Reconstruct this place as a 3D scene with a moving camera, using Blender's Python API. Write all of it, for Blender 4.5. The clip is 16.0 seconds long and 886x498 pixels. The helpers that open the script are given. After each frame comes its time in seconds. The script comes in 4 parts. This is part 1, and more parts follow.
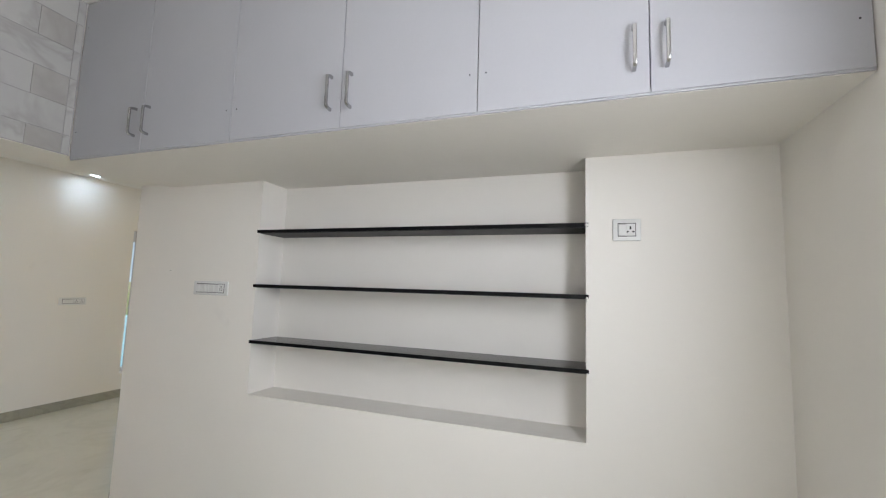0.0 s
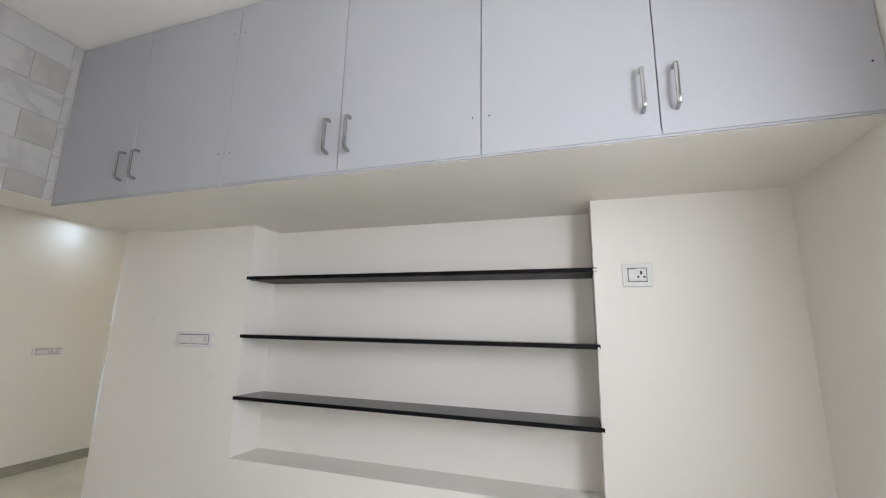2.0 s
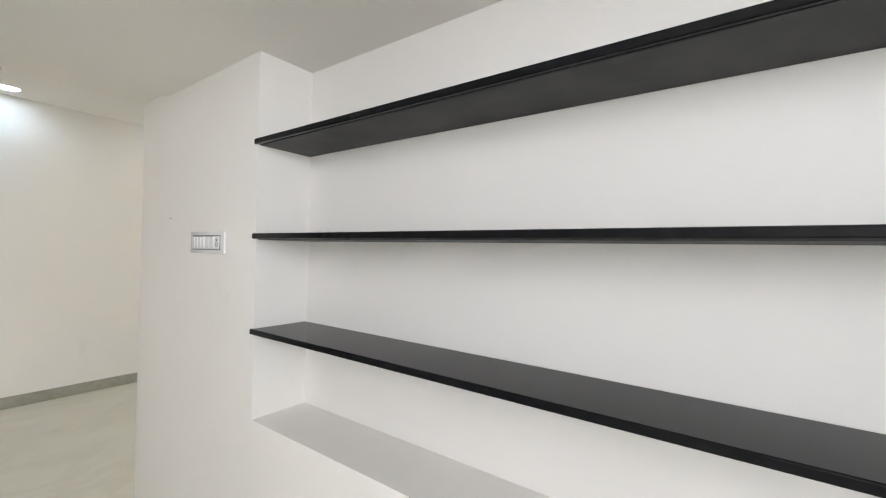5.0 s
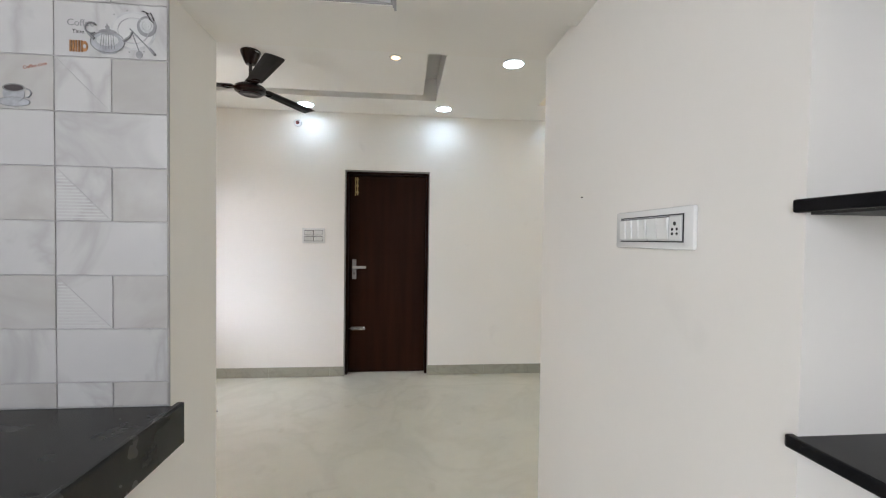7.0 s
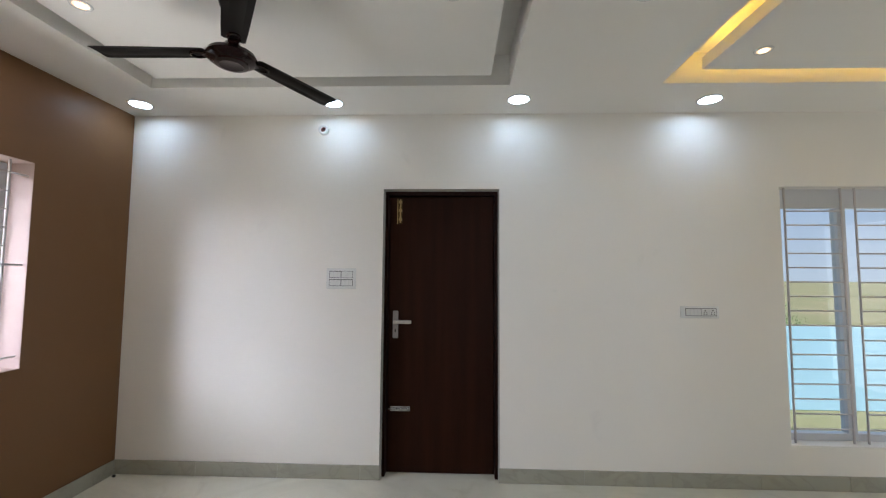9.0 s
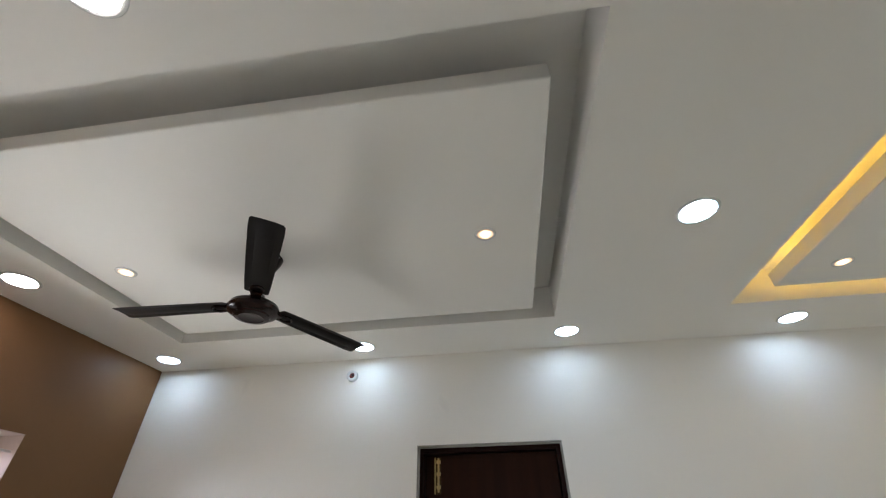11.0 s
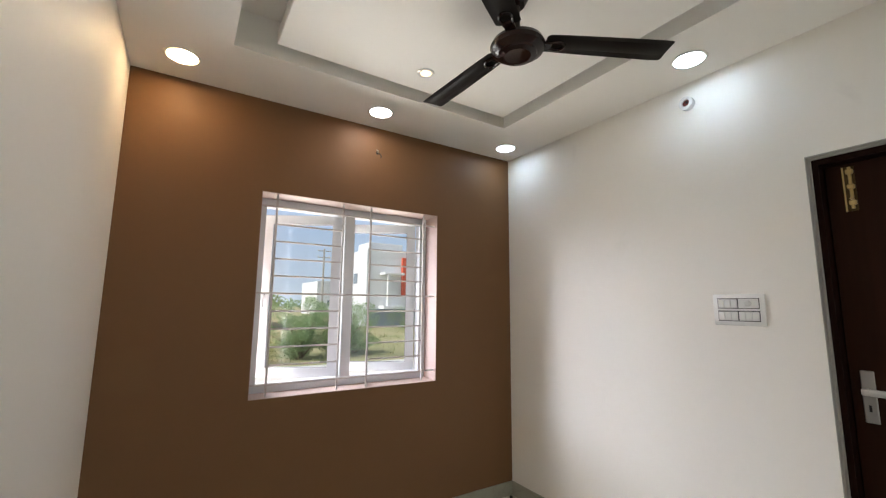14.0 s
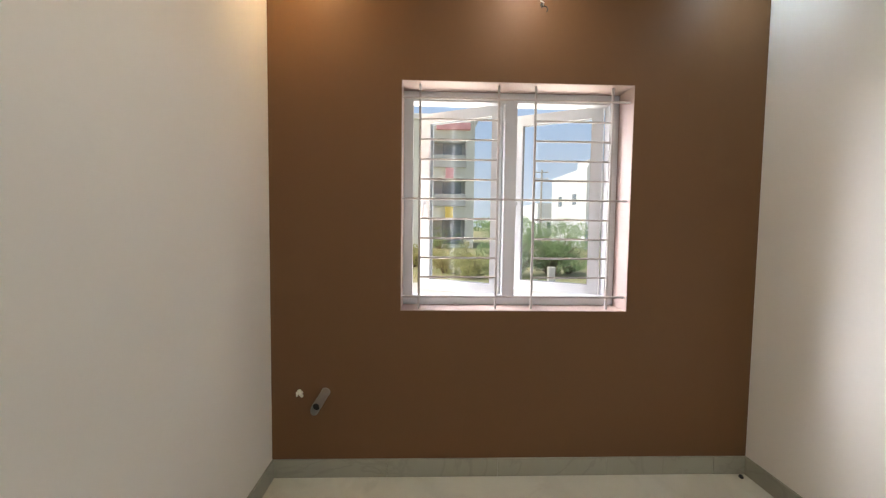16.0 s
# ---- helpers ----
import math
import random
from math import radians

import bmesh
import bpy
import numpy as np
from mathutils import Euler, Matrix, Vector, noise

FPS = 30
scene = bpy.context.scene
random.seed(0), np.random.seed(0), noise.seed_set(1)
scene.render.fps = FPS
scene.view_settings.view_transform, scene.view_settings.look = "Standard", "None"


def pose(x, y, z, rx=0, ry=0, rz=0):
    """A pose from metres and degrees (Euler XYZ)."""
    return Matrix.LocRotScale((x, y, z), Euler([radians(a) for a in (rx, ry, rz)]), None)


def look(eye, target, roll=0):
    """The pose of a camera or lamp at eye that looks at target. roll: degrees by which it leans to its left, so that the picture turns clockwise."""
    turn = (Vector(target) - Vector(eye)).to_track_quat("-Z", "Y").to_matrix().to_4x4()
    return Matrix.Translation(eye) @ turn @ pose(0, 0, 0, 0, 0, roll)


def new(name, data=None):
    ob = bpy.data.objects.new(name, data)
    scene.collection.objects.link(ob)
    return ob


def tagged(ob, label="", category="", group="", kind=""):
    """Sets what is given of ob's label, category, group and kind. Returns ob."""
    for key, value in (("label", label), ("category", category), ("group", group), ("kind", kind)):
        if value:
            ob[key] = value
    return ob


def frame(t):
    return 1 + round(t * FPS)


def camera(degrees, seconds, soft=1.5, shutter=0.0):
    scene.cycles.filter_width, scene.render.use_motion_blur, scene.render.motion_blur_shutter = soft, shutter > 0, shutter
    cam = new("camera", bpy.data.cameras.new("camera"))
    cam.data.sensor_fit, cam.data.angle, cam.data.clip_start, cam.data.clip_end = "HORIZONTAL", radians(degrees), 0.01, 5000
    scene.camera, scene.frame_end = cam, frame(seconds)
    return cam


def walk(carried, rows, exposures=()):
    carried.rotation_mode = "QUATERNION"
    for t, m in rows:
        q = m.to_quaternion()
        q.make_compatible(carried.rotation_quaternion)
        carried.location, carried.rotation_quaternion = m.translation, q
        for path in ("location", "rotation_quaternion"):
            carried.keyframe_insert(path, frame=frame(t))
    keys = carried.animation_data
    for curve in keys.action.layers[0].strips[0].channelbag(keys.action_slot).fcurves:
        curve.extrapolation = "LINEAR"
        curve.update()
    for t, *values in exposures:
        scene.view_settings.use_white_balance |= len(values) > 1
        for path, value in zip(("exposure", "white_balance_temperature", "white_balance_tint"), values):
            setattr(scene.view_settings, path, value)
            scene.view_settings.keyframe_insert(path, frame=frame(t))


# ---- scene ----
cam = camera(94.9, 16.0, 1.2)
PATH = [
    (0, (-1.951, -2.892, 1.48), (-0.069, -2.243, 1.677), 1.8),
    (0.5, (-1.963, -2.885, 1.534), (-0.103, -2.283, 1.955), 2.0),
    (1, (-1.983, -2.898, 1.582), (-0.156, -2.307, 2.144), 1.9),
    (1.5, (-1.972, -2.881, 1.57), (-0.138, -2.291, 2.106), 1.5),
    (2, (-1.875, -2.826, 1.52), (-0.012, -2.216, 1.913), 1.2),
    (2.5, (-1.656, -2.765, 1.494), (0.225, -2.13, 1.736), 0.8),
    (3, (-1.469, -2.711, 1.476), (0.414, -2.054, 1.628), 0.5),
    (5.5, (-0.662, -2.236, 1.424), (0.684, -0.758, 1.414), 1.6),
    (6, (-0.629, -2.046, 1.419), (0.278, -0.264, 1.388), 1.7),
    (6.5, (-0.610, -1.820, 1.408), (-0.136, 0.119, 1.358), 1.3),
    (7, (-0.547, -1.548, 1.414), (-0.357, 0.442, 1.365), 0.8),
    (7.5, (-0.563, -1.238, 1.392), (-0.49, 0.761, 1.351), 0.3),
    (8, (-0.579, -0.891, 1.435), (-0.568, 1.108, 1.371), -0.2),
    (8.2, (-0.579, -0.766, 1.44), (-0.587, 1.233, 1.372), -0.0),
    (10.3, (-0.645, -0.015, 1.584), (-0.784, 1.764, 2.486), -0.3),
    (10.5, (-0.633, -0.021, 1.615), (-0.781, 1.697, 2.628), -0.5),
    (11, (-0.619, -0.018, 1.626), (-0.835, 1.592, 2.792), -0.8),
    (11.5, (-0.593, 0.053, 1.61), (-1.041, 1.585, 2.814), -0.4),
    (12, (-0.531, 0.203, 1.625), (-1.428, 1.554, 2.796), 0.6),
    (12.5, (-0.481, 0.272, 1.613), (-1.703, 1.417, 2.706), 0.4),
    (13, (-0.476, 0.319, 1.603), (-1.884, 1.428, 2.49), -0.4),
    (13.5, (-0.512, 0.36, 1.512), (-2.065, 1.476, 2.095), -0.2),
    (14, (-0.545, 0.384, 1.439), (-2.22, 1.442, 1.713), 0.5),
    (14.5, (-0.621, 0.472, 1.407), (-2.42, 1.344, 1.455), 0.8),
    (15, (-0.804, 0.595, 1.379), (-2.709, 1.2, 1.317), 0.6),
    (15.5, (-0.926, 0.707, 1.362), (-2.899, 1.018, 1.254), 0.7),
    (16, (-0.961, 0.875, 1.36), (-2.956, 0.945, 1.244), 0.7),
]
walk(cam, [(t, look(eye, aim, roll)) for t, eye, aim, roll in PATH], exposures=[
    (0, -0.1, 6450, 11), (3, -0.06, 6450, 11), (5.5, 0.42, 6450, 12), (6.5, 0.38, 6400, 12), (7, 0.24, 6350, 12), (8.2, -0.02, 6150, 12), (10.3, -0.24, 6150, 11),
    (11.5, -0.24, 6200, 11), (12.0, -0.24, 6250, 10), (12.5, -0.22, 6900, 12), (13.0, -0.24, 6800, 12), (14.0, -0.04, 6600, 11), (15.0, 0.02, 6720, 11), (16, 0.12, 6850, 11)])

# ---- world, sun and large lights ----
world = bpy.data.worlds.new("world")
scene.world = world
world.use_nodes = True
wn = world.node_tree
sky = wn.nodes.new("ShaderNodeTexSky")
sky.sky_type, sky.sun_disc = "NISHITA", False
sky.dust_density, sky.air_density, sky.ozone_density = 5.0, 1.6, 0.6
sky.sun_elevation, sky.sun_rotation = radians(49), radians(174)
wn.links.new(sky.outputs[0], wn.nodes["Background"].inputs[0])
wn.nodes["Background"].inputs[1].default_value = 0.15


XE_LAMP = 4.1


def lamp(name, kind, energy, color, m, **settings):
    data = bpy.data.lights.new(name, kind)
    data.energy, data.color = energy, color
    ob = new(name, data)
    ob.matrix_world = m
    if kind == "SUN":
        data.angle = radians(0.5)
    if kind == "AREA":
        data.shape, data.size, data.size_y = "RECTANGLE", settings["w"], settings["h"]
    return ob


lamp("sun", "SUN", 5.0, (1.0, 0.95, 0.88), look((1.2, -12, 14), (0, 0, 0)))
# added lamps stand in for daylight at kitchen opening, west and north windows
lamp("daylight_kitchen_south", "AREA", 54, (0.87, 0.91, 1.0), look((-1.85, -3.68, 1.85), (-1.95, 0, 1.7)), w=1.0, h=1.3)
# sky light: added lamp hung outdoors, to the side and out of view
lamp("daylight_window_west", "AREA", 1400, (0.86, 0.89, 1.0), look((-5.9, -1.6, 3.5), (-3.2, 1.4, 1.4)), w=3.4, h=3.6)
# ground light: unseen lamp added near the soil, shining up through the window
lamp("ground_bounce_fill_west", "AREA", 480, (1.0, 0.97, 0.93), look((-5.0, 1.35, -0.40), (-2.9, 1.35, 2.0)), w=3.6, h=2.4)
lamp("daylight_window_north", "AREA", 28, (0.90, 0.94, 1.0), look((2.2, 4.6, 3.6), (2.2, 2.7, 1.2)), w=2.0, h=1.6)

# fill lamp added behind an unseen opening, to brighten the living room
lamp("fill_hall_end", "AREA", 16, (1.0, 0.955, 0.92), look((XE_LAMP, 1.3, 1.15), (0, 1.3, 1.15)), w=1.5, h=1.9)


# ---- materials ----
def mat(name, base, rough=0.6, vary=0.06, scale=3.0, fine=60.0, bump=0.02, metal=0.0, coat=0.0, tone=None, spec=0.5):
    """Base colour with broad and fine variation, uneven gloss and slight relief."""
    m = bpy.data.materials.new(name)
    m.use_nodes = True
    n, k = m.node_tree.nodes, m.node_tree.links
    b = n["Principled BSDF"]
    geo = n.new("ShaderNodeNewGeometry")
    a, f = n.new("ShaderNodeTexNoise"), n.new("ShaderNodeTexNoise")
    a.inputs["Scale"].default_value, f.inputs["Scale"].default_value = scale, fine
    a.inputs["Detail"].default_value, f.inputs["Detail"].default_value = 4, 3
    k.new(geo.outputs["Position"], a.inputs["Vector"])
    k.new(geo.outputs["Position"], f.inputs["Vector"])
    ramp = n.new("ShaderNodeMix")
    ramp.data_type = "RGBA"
    other = tone or tuple(c * (1 - 2 * vary) for c in base)
    ramp.inputs[6].default_value = (*base, 1)
    ramp.inputs[7].default_value = (*other, 1)
    add = n.new("ShaderNodeMath")
    add.operation = "MULTIPLY_ADD"
    k.new(f.outputs["Fac"], add.inputs[0])
    add.inputs[1].default_value = 0.3
    k.new(a.outputs["Fac"], add.inputs[2])
    rng = n.new("ShaderNodeMapRange")
    rng.inputs["From Min"].default_value, rng.inputs["From Max"].default_value = 0.4, 0.95
    k.new(add.outputs[0], rng.inputs["Value"])
    k.new(rng.outputs[0], ramp.inputs[0])
    k.new(ramp.outputs[2], b.inputs["Base Color"])
    rr = n.new("ShaderNodeMapRange")
    rr.inputs["To Min"].default_value, rr.inputs["To Max"].default_value = max(rough - 0.06, 0.02), min(rough + 0.06, 1)
    k.new(a.outputs["Fac"], rr.inputs["Value"])
    k.new(rr.outputs[0], b.inputs["Roughness"])
    b.inputs["Metallic"].default_value, b.inputs["Coat Weight"].default_value = metal, coat
    b.inputs["Specular IOR Level"].default_value = spec
    if bump:
        bp = n.new("ShaderNodeBump")
        bp.inputs["Strength"].default_value, bp.inputs["Distance"].default_value = bump * 5, 0.004
        k.new(add.outputs[0], bp.inputs["Height"])
        k.new(bp.outputs[0], b.inputs["Normal"])
    return m


def glow(name, rgb, strength):
    m = bpy.data.materials.new(name)
    m.use_nodes = True
    b = m.node_tree.nodes["Principled BSDF"]
    b.inputs["Base Color"].default_value = (0.8, 0.8, 0.8, 1)
    b.inputs["Emission Color"].default_value = (*rgb, 1)
    b.inputs["Emission Strength"].default_value = strength
    return m


def marble(name, base, vein, rough, scale, width=0.03, amount=0.5):
    """Cloudy polished stone with soft veins."""
    m = mat(name, base, rough, tone=tuple(c * 0.88 for c in base), scale=scale, fine=14, bump=0.004)
    n, k = m.node_tree.nodes, m.node_tree.links
    geo = n.new("ShaderNodeNewGeometry")
    warp = n.new("ShaderNodeTexNoise")
    warp.inputs["Scale"].default_value, warp.inputs["Detail"].default_value = scale * 0.8, 5
    warp.inputs["Distortion"].default_value = 1.4
    k.new(geo.outputs["Position"], warp.inputs["Vector"])
    dist = n.new("ShaderNodeMath")
    dist.operation = "SUBTRACT"
    k.new(warp.outputs["Fac"], dist.inputs[0])
    dist.inputs[1].default_value = 0.5
    ab = n.new("ShaderNodeMath")
    ab.operation = "ABSOLUTE"
    k.new(dist.outputs[0], ab.inputs[0])
    rng = n.new("ShaderNodeMapRange")
    rng.inputs["From Max"].default_value, rng.inputs["To Min"].default_value, rng.inputs["To Max"].default_value = width, amount, 0
    k.new(ab.outputs[0], rng.inputs["Value"])
    mix = n.new("ShaderNodeMix")
    mix.data_type = "RGBA"
    b = n["Principled BSDF"]
    src = b.inputs["Base Color"].links[0].from_socket
    k.new(rng.outputs[0], mix.inputs[0])
    k.new(src, mix.inputs[6])
    mix.inputs[7].default_value = (*vein, 1)
    k.new(mix.outputs[2], b.inputs["Base Color"])
    return m


def wood(name, dark, light, rough, coat):
    m = mat(name, light, rough, tone=dark, scale=2, fine=40, bump=0.01, coat=coat, spec=0.08)
    n, k = m.node_tree.nodes, m.node_tree.links
    geo = [x for x in n if x.type == "NEW_GEOMETRY"][0]
    mp = n.new("ShaderNodeMapping")
    mp.inputs["Scale"].default_value = (9, 9, 0.5)
    k.new(geo.outputs["Position"], mp.inputs["Vector"])
    for x in n:
        if x.type == "TEX_NOISE":
            k.new(mp.outputs[0], x.inputs["Vector"])
    return m


def smudged(m, tint, amount, scale, low):
    """Sparse hand marks and smears over the paint."""
    n, k = m.node_tree.nodes, m.node_tree.links
    geo, spots, rng, mix = n.new("ShaderNodeNewGeometry"), n.new("ShaderNodeTexNoise"), n.new("ShaderNodeMapRange"), n.new("ShaderNodeMix")
    spots.inputs["Scale"].default_value, spots.inputs["Detail"].default_value, spots.inputs["Distortion"].default_value = scale, 6, 0.6
    rng.inputs["From Min"].default_value, rng.inputs["From Max"].default_value, rng.inputs["To Max"].default_value = low, low + 0.1, amount
    mix.data_type = "RGBA"
    b = n["Principled BSDF"]
    src = b.inputs["Base Color"].links[0].from_socket
    k.new(geo.outputs["Position"], spots.inputs["Vector"])
    k.new(spots.outputs["Fac"], rng.inputs["Value"])
    k.new(rng.outputs[0], mix.inputs[0])
    k.new(src, mix.inputs[6])
    mix.inputs[7].default_value = (*tint, 1)
    k.new(mix.outputs[2], b.inputs["Base Color"])
    return m


WALL = mat("cream_wall_paint", (0.83, 0.80, 0.745), 0.55, vary=0.015, scale=1.3, fine=45, bump=0.008)
smudged(WALL, (0.45, 0.43, 0.40), 0.13, 3.2, 0.68)
CEIL = mat("white_ceiling_paint", (0.84, 0.82, 0.78), 0.6, vary=0.012, scale=1.0, fine=40, bump=0.004)
BROWN = mat("brown_wall_paint", (0.168, 0.086, 0.038), 0.52, vary=0.03, scale=1.5, fine=45, bump=0.008, spec=0.24)
smudged(BROWN, (0.19, 0.105, 0.045), 0.3, 2.2, 0.62)
REVEAL = mat("pinkish_reveal_paint", (0.42, 0.31, 0.28), 0.6, vary=0.05, scale=6, fine=50, bump=0.015)
FLOOR = marble("polished_cream_floor", (0.69, 0.675, 0.575), (0.56, 0.545, 0.45), 0.16, 1.3, 0.06, 0.4)
smudged(FLOOR, (0.46, 0.44, 0.34), 0.3, 4.5, 0.62)
SKIRT = marble("grey_green_skirting", (0.36, 0.35, 0.285), (0.265, 0.255, 0.205), 0.3, 3.0, 0.03, 0.5)
GRANITE = mat("black_granite", (0.005, 0.005, 0.0055), 0.14, vary=0.2, scale=30, fine=300, bump=0.003, tone=(0.010, 0.010, 0.011), spec=0.14)
ROUGH_GRANITE = mat("unpolished_granite", (0.05, 0.05, 0.048), 0.6, scale=6, fine=26, bump=0.02, tone=(0.018, 0.019, 0.020))
DUSTY_GRANITE = mat("dusty_black_granite", (0.018, 0.018, 0.017), 0.26, vary=0.2, scale=9, fine=120, bump=0.003, tone=(0.030, 0.029, 0.026), spec=0.2)
smudged(DUSTY_GRANITE, (0.055, 0.052, 0.046), 0.3, 6.0, 0.56)
LAMINATE = mat("lavender_grey_laminate", (0.41, 0.41, 0.43), 0.38, vary=0.03, scale=2.5, fine=80, bump=0.004)
SEAM = mat("dark_gap", (0.03, 0.03, 0.032), 0.8)
CHROME = mat("chrome", (0.46, 0.46, 0.46), 0.09, vary=0.02, metal=1.0, bump=0)
STEEL = mat("brushed_steel", (0.55, 0.54, 0.52), 0.32, vary=0.05, metal=1.0, bump=0.004)
# brass darkened to paint the dark gaps between the upper bolt's bright strips
GAP_BRASS = mat("gap_dark_brass", (0.10, 0.07, 0.03), 0.5, vary=0.2, scale=40, metal=1.0, bump=0.01)
PLATE_STEEL = mat("satin_lock_steel", (0.34, 0.33, 0.32), 0.42, vary=0.06, metal=1.0, bump=0.004)
BRASS = mat("aged_brass", (0.58, 0.44, 0.20), 0.3, vary=0.1, metal=1.0, bump=0.004)
PLASTIC = mat("white_plastic", (0.75, 0.75, 0.73), 0.22, vary=0.01, bump=0)
ROCKER = mat("pale_grey_plastic", (0.56, 0.56, 0.55), 0.3, vary=0.01, bump=0)
HOLE = mat("black_hole", (0.01, 0.01, 0.01), 0.7, bump=0)
RED = mat("red_brown_plastic", (0.16, 0.025, 0.015), 0.5)
DOORWOOD = wood("dark_brown_door_veneer", (0.017, 0.0055, 0.0028), (0.029, 0.0095, 0.0045), 0.5, 0.0)
FRAMEWOOD = wood("dark_frame_wood", (0.012, 0.004, 0.0025), (0.020, 0.0065, 0.004), 0.5, 0.0)
PLASTER = mat("grey_cement_plaster", (0.42, 0.41, 0.38), 0.8, vary=0.1, scale=8, bump=0.03)
FANBROWN = mat("dark_brown_enamel", (0.018, 0.013, 0.010), 0.5, vary=0.08, coat=0.0, bump=0.003, spec=0.3)
FANGLOSS = mat("glossy_maroon_enamel", (0.016, 0.006, 0.005), 0.14, vary=0.08, coat=0.0, bump=0, spec=0.25)
UPVC = mat("white_upvc", (0.60, 0.61, 0.64), 0.3, vary=0.02, bump=0)
GRILLE = mat("white_painted_steel", (0.54, 0.50, 0.50), 0.45, vary=0.06, scale=12, bump=0.006)
PVC = mat("grey_pvc", (0.27, 0.25, 0.22), 0.4, vary=0.1, scale=20, bump=0.006)
WIRE = mat("white_wire_sheath", (0.7, 0.68, 0.62), 0.4, bump=0)
PRINT_GREY = mat("grey_print", (0.28, 0.28, 0.28), 0.2, vary=0.2, scale=30, bump=0)
PRINT_PALE = mat("pale_print", (0.48, 0.48, 0.47), 0.2, vary=0.15, scale=30, bump=0)
PRINT_DARK = mat("dark_print", (0.05, 0.04, 0.04), 0.2, bump=0)
PRINT_ORANGE = mat("orange_print", (0.42, 0.20, 0.08), 0.2, vary=0.3, scale=80, bump=0)
PRINT_RED = mat("rust_print", (0.30, 0.09, 0.05), 0.2, bump=0)
COOL = glow("cool_white_led", (0.64, 0.83, 1.0), 37)
NEUTRAL = glow("neutral_white_led", (1.0, 0.92, 0.86), 64)
WARM = glow("warm_white_led", (1.0, 0.70, 0.38), 66)
SMALL_WARM = glow("small_warm_led", (1.0, 0.72, 0.42), 7)
# glowing orange ring paints the halo round each small spotlight lens
SMALL_RIM = glow("orange_spot_halo", (1.0, 0.55, 0.25), 1.5)
STRIP = glow("yellow_led_strip", (1.0, 0.60, 0.09), 12)
GASKET = mat("grey_rubber_gasket", (0.22, 0.23, 0.25), 0.6, bump=0)
GLASS = bpy.data.materials.new("clear_glass")
GLASS.use_nodes = True
gn = GLASS.node_tree
tr, gl, mx = gn.nodes.new("ShaderNodeBsdfTransparent"), gn.nodes.new("ShaderNodeBsdfGlossy"), gn.nodes.new("ShaderNodeMixShader")
tr.inputs[0].default_value = (0.93, 0.96, 0.98, 1)
gl.inputs["Roughness"].default_value = 0.02
mx.inputs[0].default_value = 0.035
gn.links.new(tr.outputs[0], mx.inputs[1])
gn.links.new(gl.outputs[0], mx.inputs[2])
gn.links.new(mx.outputs[0], gn.nodes["Material Output"].inputs[0])


# ---- mesh helpers ----
def mesh_of(bm, name, material, smooth=False):
    me = bpy.data.meshes.new(name)
    bm.normal_update()
    bm.to_mesh(me)
    bm.free()
    for m in (material if isinstance(material, (list, tuple)) else [material]):
        me.materials.append(m)
    if smooth:
        me.shade_smooth()
        me.set_sharp_from_angle(angle=radians(35))
    return me


def part(name, bm, material, parent=None, label="", smooth=False):
    ob = new(name, mesh_of(bm, name, material, smooth))
    ob.parent = parent
    return tagged(ob, label)


def thing(name, label, category, group="", m=None, kind=""):
    ob = new(name)
    ob.empty_display_size = 0.05
    if m:
        ob.matrix_world = m
    return tagged(ob, label, category, group, kind)


def box(lo, hi, bevel=0.0, bm=None, seg=1):
    out = bm or bmesh.new()
    made = bmesh.ops.create_cube(out, size=1)["verts"]
    for v in made:
        v.co = [lo[i] + (v.co[i] + 0.5) * (hi[i] - lo[i]) for i in range(3)]
    if bevel:
        edges = list({e for v in made for e in v.link_edges})
        bmesh.ops.bevel(out, geom=edges, offset=bevel, segments=seg, profile=0.5, affect="EDGES")
    return out


def tube(a, b, r, bm=None, n=10, r2=None):
    out = bm or bmesh.new()
    a, b = Vector(a), Vector(b)
    made = bmesh.ops.create_cone(out, cap_ends=True, segments=n, radius1=r, radius2=r if r2 is None else r2, depth=(b - a).length)["verts"]
    bmesh.ops.transform(out, matrix=Matrix.Translation((a + b) / 2) @ (b - a).to_track_quat("Z", "Y").to_matrix().to_4x4(), verts=made)
    return out


def lathe(profile, n=32, bm=None, at=(0, 0, 0)):
    """A body of revolution about z from (radius, height) pairs."""
    out = bm or bmesh.new()
    rings = []
    for r, z in profile:
        if r < 1e-5:
            rings.append([out.verts.new((at[0], at[1], at[2] + z))])
        else:
            rings.append([out.verts.new((at[0] + r * math.cos(a), at[1] + r * math.sin(a), at[2] + z)) for a in (2 * math.pi * i / n for i in range(n))])
    for p, q in zip(rings, rings[1:]):
        for i in range(n):
            j = (i + 1) % n
            if len(p) == 1 and len(q) > 1:
                out.faces.new((p[0], q[j], q[i]))
            elif len(q) == 1 and len(p) > 1:
                out.faces.new((p[i], p[j], q[0]))
            elif len(p) > 1:
                out.faces.new((p[i], p[j], q[j], q[i]))
    bmesh.ops.recalc_face_normals(out, faces=out.faces)
    return out


def polyline(points, r, bm=None, n=7):
    out = bm or bmesh.new()
    for a, b in zip(points, points[1:]):
        tube(a, b, r, out, n)
    return out


